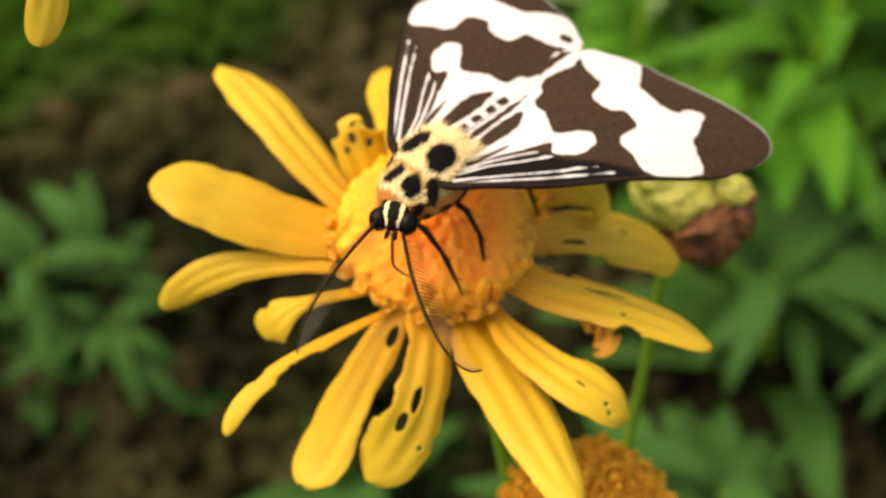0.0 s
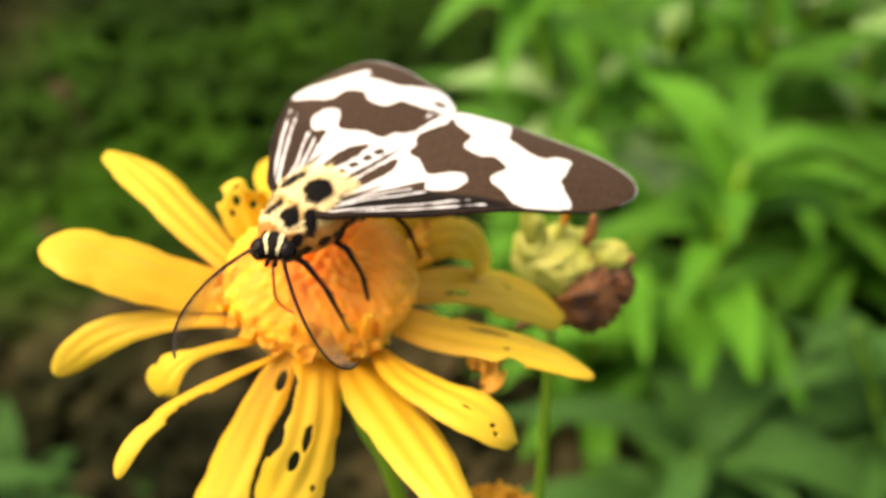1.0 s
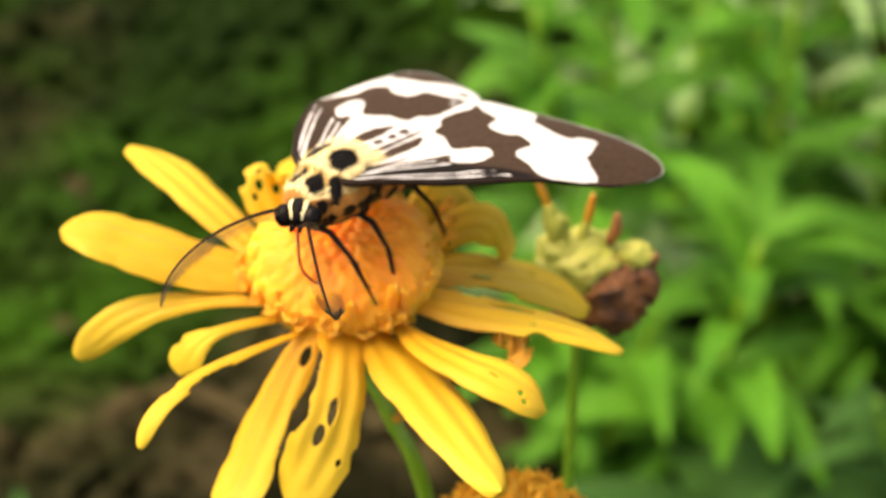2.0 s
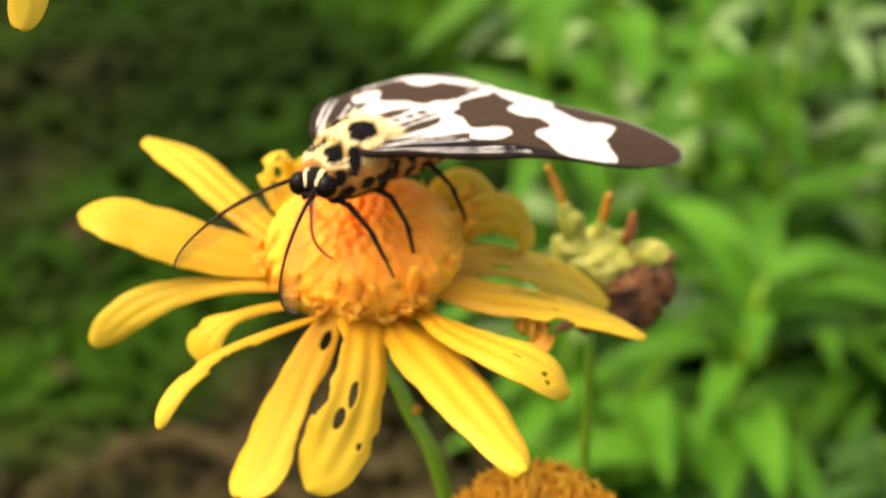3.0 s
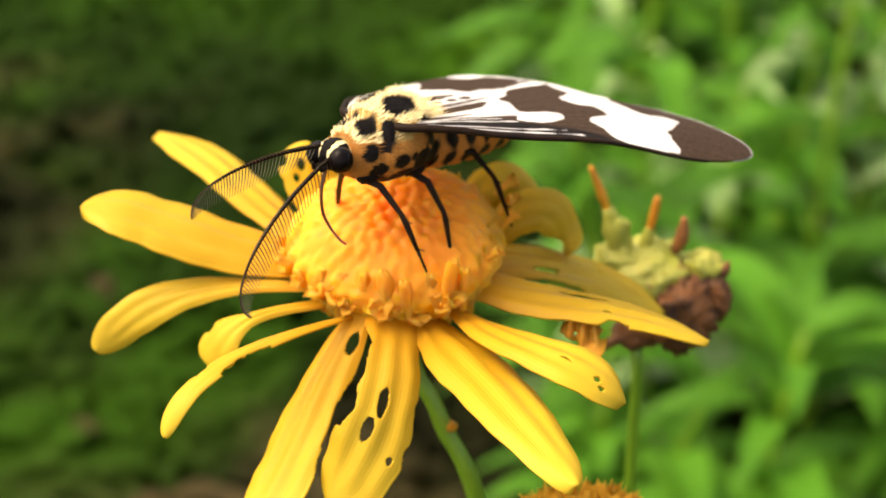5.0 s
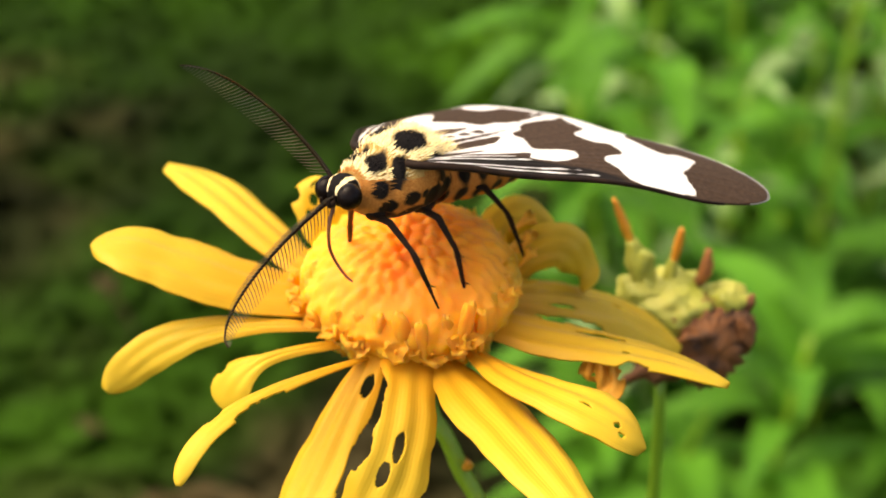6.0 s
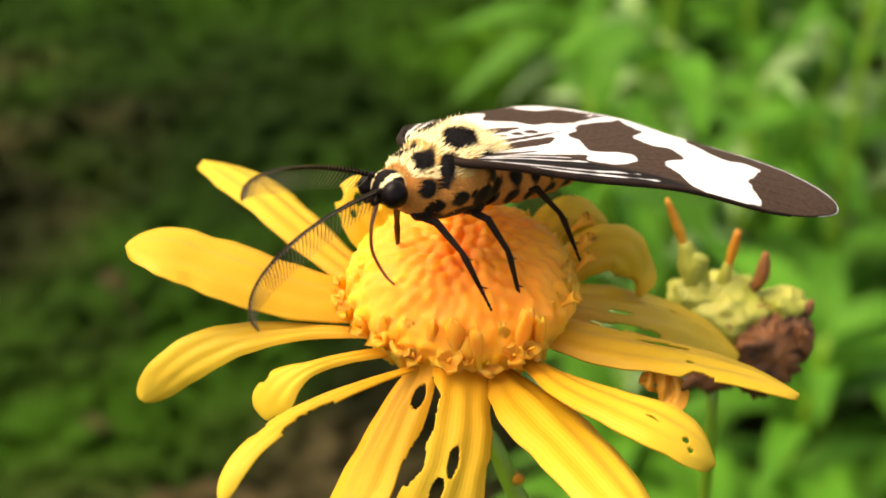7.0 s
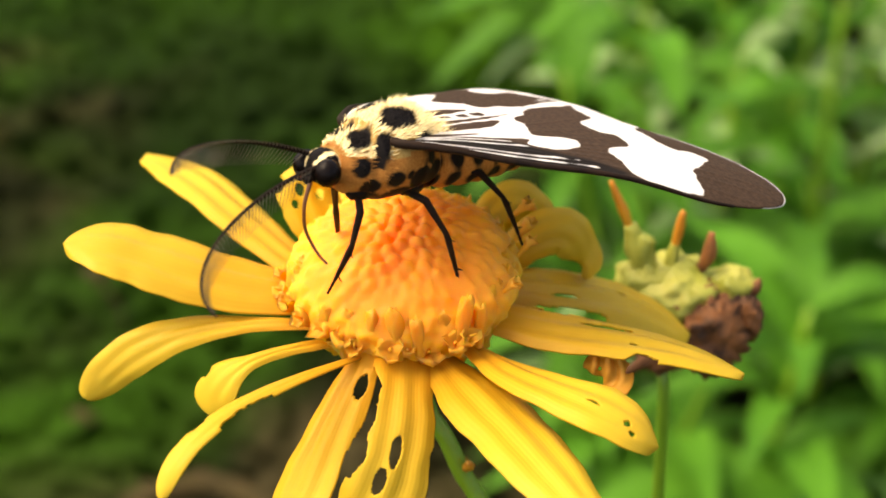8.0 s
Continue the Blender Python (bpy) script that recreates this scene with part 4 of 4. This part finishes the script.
def antenna_line(even, hook, length, count=49):
    """The shaft from root to tip, its chord along x: bent evenly, and more at its hooked tip."""
    p, line = Vector((0, 0, 0)), []
    for k in range(count):
        line.append(p.copy())
        turn = -(even * k / (count - 1) + hook * (k / (count - 1)) ** 6)
        p += Vector((math.cos(turn), 0, math.sin(turn))) * (length / (count - 1))
    level = Matrix.Rotation(math.atan2(line[-1].z, line[-1].x), 3, "Y")
    return [level @ q for q in line]


def antenna(moth, even, hook, length):
    line = antenna_line(even, hook, length)
    bm = bmesh.new()
    tube(bm, [q * S for q in line], lambda u: (0.15 - 0.10 * u) * S, 7)
    an = part("antenna", bm, CHITIN, moth, "dark bowed antenna")
    bm = bmesh.new()
    for k in range(44):
        u = 0.05 + 0.91 * k / 43
        i = int(u * 48)
        p = line[i].lerp(line[i + 1], u * 48 - i)
        way = (line[i + 1] - line[max(0, i - 1)]).normalized()
        ln = 1.5 * math.sin(math.pi * (0.14 + 0.82 * u)) ** 0.6 * (1 - 0.75 * u ** 6)
        up = Vector((-way.z, 0, way.x))
        for sy in (-1, 1):
            d = (way * 0.5 + Vector((0, sy * 0.62, 0)) - up * 0.62).normalized()
            mid = p + d * ln * 0.5 + way * 0.03
            tube(bm, [p * S, mid * S, (p + d * ln + way * 0.16) * S], [0.036 * S, 0.030 * S, 0.016 * S], 4, False)
    tagged(part("comb", bm, COMB, an, "fine brown comb teeth", smooth=False), kind="stuff")
    return an


def leg(moth, length, bend, thick=1.0):
    """A leg out along x from the hip to the foot, bent upwards."""
    bm = bmesh.new()
    pts = [(0, 0, 0), (length * 0.10, 0, bend * 0.75), (length * 0.42, 0, bend), (length * 0.50, 0, bend * 0.92), (length * 0.78, 0, bend * 0.42)]
    r = [0.27, 0.27, 0.19, 0.24, 0.15]
    tube(bm, [Vector(p) * S for p in pts], [q * S * thick for q in r], 8)
    for k in (0.49, 0.77):
        b = Vector((length * k, 0, bend * (0.92 if k < 0.6 else 0.45)))
        tube(bm, [b * S, (b + Vector((0.35, 0.2, 0.25))) * S], [0.08 * S, 0.02 * S], 5)
    lg = part("leg", bm, CHITIN, moth)
    bm = bmesh.new()
    a, b = Vector((length * 0.78, 0, bend * 0.42)), Vector((length, 0, 0))
    line = [a + (b - a) * t for t in (0, 0.28, 0.30, 0.55, 0.57, 0.80, 0.82, 1.0)]
    tube(bm, [p * S for p in line], [q * S * thick for q in (0.14, 0.13, 0.09, 0.12, 0.08, 0.11, 0.07, 0.09)], 7)
    part("tarsus", bm, CHITIN, lg)
    return lg


MOTH_ROWS = [
    (0, pose(-0.003165, -0.003603, 0.306293, -4.33, -2.58, -35.01)),
    (0.2, pose(-0.002968, -0.003947, 0.306030, -3.94, -2.40, -35.06)),
    (0.4, pose(-0.002951, -0.003756, 0.306150, -5.84, -3.37, -35.23)),
    (0.5, pose(-0.002807, -0.003761, 0.305936, -5.94, -4.13, -35.20)),
    (0.6, pose(-0.002950, -0.003717, 0.305750, -6.46, -4.50, -35.62)),
    (0.8, pose(-0.003048, -0.003449, 0.305528, -6.65, -5.00, -36.44)),
    (1, pose(-0.003131, -0.003154, 0.305679, -6.73, -4.41, -36.17)),
    (1.3, pose(-0.003256, -0.003150, 0.305806, -7.04, -4.97, -35.95)),
    (1.5, pose(-0.002959, -0.003185, 0.305532, -7.68, -4.70, -35.96)),
    (2, pose(-0.003089, -0.003127, 0.305431, -8.05, -5.84, -36.50)),
    (2.2, pose(-0.003312, -0.003115, 0.305536, -7.97, -5.78, -36.41)),
    (3.5, pose(-0.003181, -0.003210, 0.305989, -11.74, -6.82, -35.98)),
    (4, pose(-0.003028, -0.002842, 0.306000, -12.53, -7.14, -35.71)),
    (5.3, pose(-0.003177, -0.002804, 0.305904, -12.84, -7.30, -37.60)),
    (5.5, pose(-0.003312, -0.002475, 0.306249, -13.91, -6.75, -37.34)),
    (6, pose(-0.003369, -0.002732, 0.306166, -13.22, -6.38, -38.45)),
    (6.5, pose(-0.003378, -0.002705, 0.306231, -14.74, -5.34, -38.70)),
    (7, pose(-0.003710, -0.002789, 0.306219, -14.09, -6.45, -40.31)),
    (7.5, pose(-0.003458, -0.002354, 0.306467, -15.08, -4.69, -41.68)),
    (8, pose(-0.003507, -0.002446, 0.306521, -15.47, -5.22, -43.39)),
]
HEAD_ROWS = [
    (0, pose(0.000000, -0.001870, -0.001020, 0.00, -0.00, 32.00)),
    (2.2, pose(0.000000, -0.001870, -0.001020, 0.00, -0.00, 32.00)),
    (3.5, pose(0.000000, -0.001870, -0.001020, 0.00, -0.00, 16.00)),
    (4, pose(0.000000, -0.001870, -0.001020, 0.00, -0.00, 8.00)),
    (5.3, pose(0.000000, -0.001870, -0.001020, 0.00, -0.00, 0.00)),
    (8, pose(0.000000, -0.001870, -0.001020, 0.00, -0.00, 0.00)),
]
FAR_ANTENNA_ROWS = [
    (0, pose(0.000554, -0.003478, -0.000425, 127.10, 18.86, -78.90)),
    (0.5, pose(0.000554, -0.003478, -0.000425, 88.86, 20.64, -84.97)),
    (1, pose(0.000554, -0.003478, -0.000425, 84.68, 13.88, -79.12)),
    (1.5, pose(0.000554, -0.003478, -0.000425, 99.34, 18.98, -83.62)),
    (2, pose(0.000554, -0.003478, -0.000425, 45.38, 21.10, -101.55)),
    (2.2, pose(0.000554, -0.003478, -0.000425, 87.64, 26.44, -100.18)),
    (3.3, pose(0.000162, -0.003563, -0.000425, 79.72, 15.56, -101.44)),
    (3.5, pose(0.000089, -0.003569, -0.000425, 38.25, 7.76, -93.31)),
    (4, pose(-0.000148, -0.003565, -0.000425, 6.21, -9.15, -94.08)),
    (4.2, pose(-0.000184, -0.003561, -0.000425, 82.82, 16.80, -82.97)),
    (5.3, pose(-0.000382, -0.003528, -0.000425, 70.64, 5.93, -94.54)),
    (5.5, pose(-0.000382, -0.003528, -0.000425, 71.72, -23.28, -145.37)),
    (6, pose(-0.000382, -0.003528, -0.000425, 64.06, -33.98, -140.24)),
    (6.2, pose(-0.000382, -0.003528, -0.000425, 66.52, -30.84, -134.07)),
    (6.5, pose(-0.000382, -0.003528, -0.000425, 73.49, 5.17, -86.63)),
    (6.8, pose(-0.000382, -0.003528, -0.000425, 56.73, -20.02, -107.85)),
    (7, pose(-0.000382, -0.003528, -0.000425, 64.21, -4.23, -82.78)),
    (7.5, pose(-0.000382, -0.003528, -0.000425, 66.76, -5.48, -79.32)),
    (8, pose(-0.000382, -0.003528, -0.000425, 61.44, -4.78, -80.12)),
]
NEAR_ANTENNA_ROWS = [
    (0, pose(0.001365, -0.003172, -0.000680, 159.72, 16.75, -19.73)),
    (0.5, pose(0.001365, -0.003172, -0.000680, 173.88, 16.58, -27.82)),
    (1, pose(0.001365, -0.003172, -0.000680, 162.16, 9.59, -20.68)),
    (1.5, pose(0.001365, -0.003172, -0.000680, 160.60, 1.62, -26.43)),
    (2, pose(0.001365, -0.003172, -0.000680, 178.96, 4.52, -35.75)),
    (2.2, pose(0.001365, -0.003172, -0.000680, 146.38, 7.01, -36.72)),
    (3.3, pose(0.001022, -0.003455, -0.000680, 123.43, 22.18, -54.92)),
    (3.5, pose(0.000953, -0.003498, -0.000680, 112.98, 25.52, -46.30)),
    (4, pose(0.000717, -0.003615, -0.000680, 100.34, 10.93, -56.10)),
    (4.2, pose(0.000680, -0.003630, -0.000680, 111.96, 25.60, -64.07)),
    (5.3, pose(0.000468, -0.003697, -0.000680, 103.18, 49.81, -84.12)),
    (5.5, pose(0.000468, -0.003697, -0.000680, 109.03, 52.64, -97.61)),
    (6, pose(0.000468, -0.003697, -0.000680, 101.65, 44.57, -93.33)),
    (6.2, pose(0.000468, -0.003697, -0.000680, 93.85, 23.00, -80.61)),
    (6.5, pose(0.000468, -0.003697, -0.000680, 95.55, 28.92, -83.97)),
    (6.8, pose(0.000468, -0.003697, -0.000680, 89.05, 15.60, -79.37)),
    (7, pose(0.000468, -0.003697, -0.000680, 81.35, 31.90, -84.20)),
    (7.5, pose(0.000468, -0.003697, -0.000680, 102.89, 32.79, -78.01)),
    (8, pose(0.000468, -0.003697, -0.000680, 74.13, 30.65, -69.42)),
]
FOOT_NEAR_FORE, FOOT_NEAR_MID, FOOT_FAR_FORE, FOOT_NEAR_HIND = (-0.4, -7.85, -0.7), (1.0, -4.35, -2.6), (-6.9, -0.4, -1.7), (4.5, 1.5, -2.9)
FOOT_NEAR_FORE_STEP = (-7.1, -5.9, -1.2)
HIPS = {"near_fore": (0.9, -1.7, -2.9), "near_mid": (1.7, 1.6, -2.9), "far_fore": (-0.9, -1.9, -2.7), "near_hind": (1.3, 6.2, -2.2)}

moth = thing("moth", (0, 0, 0), "black and white moth with brown-patched white wings on the daisy", "moth")
NEAR_WING, FAR_WING = wing(moth, 1), wing(moth, -1)
thorax(moth)
abdomen(moth)
HEAD = head(moth)
NEAR_ANTENNA, FAR_ANTENNA = antenna(moth, 0.9, 1.2, 12.8), antenna(moth, 0.9, 0.6, 11.8)


def moth_at(t):
    for (t0, a), (t1, b) in zip(MOTH_ROWS, MOTH_ROWS[1:]):
        if t <= t1:
            return a.lerp(b, max(0, (t - t0) / (t1 - t0)))
    return MOTH_ROWS[-1][1]


def leg_rows(hip, feet):
    """Rows in the moth's space that keep a foot at its places (t, place) while the body moves."""
    out = []
    for t, foot in feet:
        f = moth_at(t).inverted() @ V(*foot) / S
        h = Vector(hip)
        x = (f - h).normalized()
        z = Vector((h.x * 0.5, 0, 1.0)) + Vector((0, 0, 0.2))
        z = (z - x * z.dot(x)).normalized()
        y = z.cross(x)
        m = Matrix((x, y, z)).transposed().to_4x4()
        m.translation = h * S
        out.append((t, m))
    return out


def standing(foot):
    return [(t, foot) for t, _ in MOTH_ROWS]


def reach(hip, foot, t=3.5):
    return (moth_at(t).inverted() @ V(*foot) / S - Vector(hip)).length


LEGS = []
for hx, hy, hz in HIPS.values():
    ball("coxa", (hx * 0.8, hy + 0.25, hz + 0.25), (0.55, 0.95, 0.5), CHITIN, moth, "dark swollen leg base", lump=0.2)
for key, feet, bend in (
        ("near_fore", [(t, FOOT_NEAR_FORE) for t, _ in MOTH_ROWS if t < 7.6] + [(7.6, (-3.5, -8.6, 1.2)), (7.7, (-6.6, -7.0, -0.6)), (8.0, FOOT_NEAR_FORE_STEP)], 0.7),
        ("near_mid", standing(FOOT_NEAR_MID), 0.9),
        ("far_fore", standing(FOOT_FAR_FORE), 0.5),
        ("near_hind", standing(FOOT_NEAR_HIND), 0.9)):
    LEGS.append((leg(moth, reach(HIPS[key], feet[5][1]), bend, 0.85), HIPS[key], feet))


# ---------- plants behind ----------
def leaf_into(verts, faces, base, way, up, length, width, droop, n=7):
    """A lance-shaped leaf, folded along its midrib, with a drooping tip."""
    side = way.cross(up).normalized()
    b = len(verts)
    for i in range(n + 1):
        u = i / n
        p = base + way * (length * u) + up * (length * (0.18 * math.sin(math.pi * u) - droop * u * u))
        w = width * math.sin(math.pi * min(0.985, 0.06 + 0.94 * u)) ** 0.8
        for v in (-1, 0, 1):
            verts.append(tuple(p + side * (v * w) + up * (abs(v) * w * 0.35)))
    for i in range(n):
        for j in range(2):
            q = b + i * 3 + j
            faces.append((q, q + 1, q + 4, q + 3))


def sprout(at, height, leaves, size, rnd, lean, broad=(0.10, 0.17)):
    """A stalk's line and its leaves about a place on the ground."""
    top = Vector((lean[0], lean[1], height))
    line = [at + q for q in spline([Vector((0, 0, -0.01)), top * 0.5 + Vector((rnd.uniform(-0.01, 0.01), rnd.uniform(-0.01, 0.01), 0)), top], 14)]
    verts, faces = [], []
    for k in range(leaves):
        u = rnd.uniform(0.12, 1.0) ** 0.8
        i = min(int(u * 13), 12)
        p = line[i].lerp(line[i + 1], u * 13 - i)
        a = k * 2.4 + rnd.uniform(-0.4, 0.4)
        rise = rnd.uniform(0.1, 0.9)
        way = Vector((math.cos(a), math.sin(a), rise)).normalized()
        up = (Vector((0, 0, 1)) - way * way.z).normalized()
        ln = size * rnd.uniform(0.6, 1.25) * (1.15 - 0.5 * u)
        leaf_into(verts, faces, p, way, up, ln, ln * rnd.uniform(*broad), rnd.uniform(0.1, 0.5))
    return line, verts, faces


def leafy_plant(at, height, leaves, size, mat, rnd, lean=(0.0, 0.0), label="leafy bright green herb behind the daisy", thick=1.0):
    pl = thing("herb", at, label, "plant", "herbs behind the flower")
    line, verts, faces = sprout(Vector((0, 0, 0)), height, leaves, size, rnd, lean)
    bm = bmesh.new()
    tube(bm, line, lambda u: 0.0022 * thick * (1 - 0.6 * u) * (height / 0.2 + 0.3), 7)
    part("stem", bm, STEM, pl)
    me = bpy.data.meshes.new("foliage")
    me.from_pydata(verts, [], faces)
    tagged(part("foliage", me, mat, pl), kind="stuff")
    return pl


def undergrowth(rnd):
    """Low herbs and mossy litter, darkened in colour for the shade, too many and too dim to tell apart."""
    verts, faces = [], []
    for k in range(56000):
        x, y = rnd.uniform(-0.62, 0.10), 0.03 + 1.45 * rnd.random() ** 1.3
        at = Vector((x, y, 0.004 + 0.030 * (0.5 + 0.5 * noise.noise(Vector((x * 9, y * 9, 2)))) * rnd.uniform(0.3, 1.0) + 0.02 * min(1, y)))
        a, size = rnd.uniform(0, 6.28), rnd.uniform(0.006, 0.012) * (0.8 + 1.6 * y)
        way = Vector((math.cos(a), math.sin(a), rnd.uniform(-0.1, 0.3))).normalized()
        up = (Vector((0, 0, 1)) - way * way.z).normalized()
        leaf_into(verts, faces, at, way, up, size, size * rnd.uniform(0.28, 0.42), rnd.uniform(0.1, 0.5), 2)
    me = bpy.data.meshes.new("undergrowth")
    me.from_pydata(verts, [], faces)
    return tagged(part("undergrowth", me, CARPET), "low dark green herbs and brown litter, shade put into their colour", "undergrowth", kind="stuff")


def plants():
    rnd = random.Random(21)
    # the thicket beside and behind, shade in nearer leaf colours, highlights in some further
    for k in range(52):
        x = 0.02 + 0.32 * rnd.random() ** 0.8
        y = rnd.uniform(0.10, 0.66)
        h = rnd.uniform(0.10, 0.20) * (1.0 if y > 0.26 else 0.65)
        mat = LEAF_SHADED if y < 0.22 - 0.2 * (x - 0.1) else LEAF_HIGHLIGHT if k % 4 == 0 and y > 0.36 else LEAF
        leafy_plant(Vector((x, y, 0)), h, rnd.randint(20, 30), rnd.uniform(0.034, 0.056), mat, rnd, (rnd.uniform(-0.03, 0.03), rnd.uniform(-0.03, 0.03)))
    for k in range(60):
        x, y = 0.03 + 0.34 * rnd.random(), rnd.uniform(0.10, 0.95)
        leafy_plant(Vector((x, y, 0)), rnd.uniform(0.04, 0.09), rnd.randint(14, 22), rnd.uniform(0.034, 0.060), LEAF_SHADED if y < 0.20 else LEAF, rnd, (rnd.uniform(-0.02, 0.02), rnd.uniform(-0.02, 0.02)), "low green herb behind the daisy")
    undergrowth(rnd)
    # a few low herbs close by, shade put into their leaf colour
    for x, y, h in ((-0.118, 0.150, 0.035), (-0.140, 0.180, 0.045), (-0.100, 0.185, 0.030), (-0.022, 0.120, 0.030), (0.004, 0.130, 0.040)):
        leafy_plant(Vector((x, y, 0)), h, rnd.randint(12, 18), rnd.uniform(0.030, 0.044), LEAF_SHADED, rnd, (rnd.uniform(-0.02, 0.02), rnd.uniform(-0.02, 0.02)), "low dark green herb, shade put into its leaf colour")
    # paler herbs, the light they catch put into their leaf colour
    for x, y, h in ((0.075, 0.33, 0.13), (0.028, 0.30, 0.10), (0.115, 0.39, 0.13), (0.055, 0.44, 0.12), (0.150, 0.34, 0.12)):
        leafy_plant(Vector((x, y, 0)), h, rnd.randint(12, 16), rnd.uniform(0.036, 0.050), LEAF_HIGHLIGHT, rnd, (rnd.uniform(-0.02, 0.02), rnd.uniform(-0.02, 0.02)), "pale green herb, highlights put into its leaf colour")
    # tall stalks
    for k in range(7):
        x, y = 0.05 + 0.035 * k + rnd.uniform(-0.01, 0.01), rnd.uniform(0.18, 0.45)
        leafy_plant(Vector((x, y, 0)), rnd.uniform(0.24, 0.30), 12, 0.045, LEAF, rnd, (rnd.uniform(-0.02, 0.02), 0.02), "tall green stalk with narrow leaves", 0.5)


def dead_leaves():
    rnd = random.Random(12)
    spots = [(-0.125, 0.250), (-0.126, 0.345), (-0.085, 0.268), (-0.070, 0.276), (-0.100, 0.255), (-0.022, 0.232), (-0.010, 0.240), (-0.140, 0.290)]
    for x, y in spots:
        at = Vector((x, y, 0.0))
        ob = thing("dead_leaf", at, "brown dead leaf caught among low herbs", "leaf", "dead leaves in the herbs")
        a, ln = rnd.uniform(0, 6.28), rnd.uniform(0.010, 0.019)
        way = Vector((math.cos(a), math.sin(a), rnd.uniform(0.1, 0.5))).normalized()
        foot = Vector((0, 0, rnd.uniform(0.012, 0.045)))
        verts, faces = [], []
        leaf_into(verts, faces, foot + way * 0.01, way, (Vector((0, 0, 1)) - way * way.z).normalized(), ln, ln * rnd.uniform(0.22, 0.34), 0.35)
        me = bpy.data.meshes.new("blade")
        me.from_pydata(verts, [], faces)
        thicken(part("blade", me, DRY_LEAF, ob), 0.0005)
        bm = bmesh.new()
        tube(bm, [Vector((0, 0, -0.01)), foot * 0.6, foot, foot + way * 0.012], [0.0009, 0.0008, 0.0007, 0.0006], 6)
        part("leaf_stalk", bm, DRY_LEAF, ob)
    # a dry stalk lying across the herbs
    ob = thing("dry_stalk", Vector((-0.055, 0.25, 0)), "long brown dry stalk lying across the low herbs", "stalk")
    bm = bmesh.new()
    line = spline([Vector((-0.052, 0.036, -0.004)), Vector((-0.035, 0.022, 0.026)), Vector((-0.010, 0.006, 0.032)), Vector((0.015, -0.010, 0.024))], 30)
    tube(bm, line, lambda u: 0.0040 - 0.001 * u + 0.0005 * math.sin(u * 37), 10)
    part("stalk", bm, DRY_LEAF, ob)


plants()
dead_leaves()


# ---------- movement ----------
def motions():
    walk(moth, MOTH_ROWS)
    walk(HEAD, HEAD_ROWS)
    # the far wing sinks as the moth settles
    walk(FAR_WING, [(t, pose(0, 0, 0, 0, a, 0)) for t, a in ((0, 4), (1.0, 3), (2.0, -0.5), (2.7, -3.5), (3.4, -5.5), (8, -8))])
    walk(NEAR_ANTENNA, NEAR_ANTENNA_ROWS)
    walk(FAR_ANTENNA, FAR_ANTENNA_ROWS)
    for ob, hip, feet in LEGS:
        walk(ob, leg_rows(hip, feet))
    # the withered head nods a little
    seed = SEED_HEAD.location.copy()
    walk(SEED_HEAD, [(t, Matrix.Translation(seed + Vector(d) * S)) for t, d in (
        (0, (0.3, 1.2, 0.9)), (1.0, (0.2, 0.6, 0.9)), (2.0, (0.2, 0.2, 0.5)), (3.5, (-0.5, 0, 0)), (4.0, (-0.9, -0.1, -0.2)), (5.3, (-0.2, 0, 0)), (6.0, (0.1, 0, 0)), (8.0, (-0.2, 0, -0.1)))])
    # the hanging daisy sways in the wind
    base = UPPER.location.copy()
    walk(UPPER, [(t, Matrix.Translation(base + Vector(d) * S)) for t, d in (
        (0, (0, 0, 0)), (0.2, (0.4, 0.6, 0.6)), (0.4, (0.1, 0.5, 0.5)), (0.5, (-0.8, -0.8, -0.8)), (0.6, (0.3, -0.2, -0.2)), (1.5, (-0.8, -0.1, -0.1)),
        (2.2, (0, 0, 0)), (3.5, (4.0, -3.0, -4.9)), (4.0, (2.8, -1.6, -2.7)), (5.3, (0, 0, 0)), (8, (0, 0, 0)))])


motions()
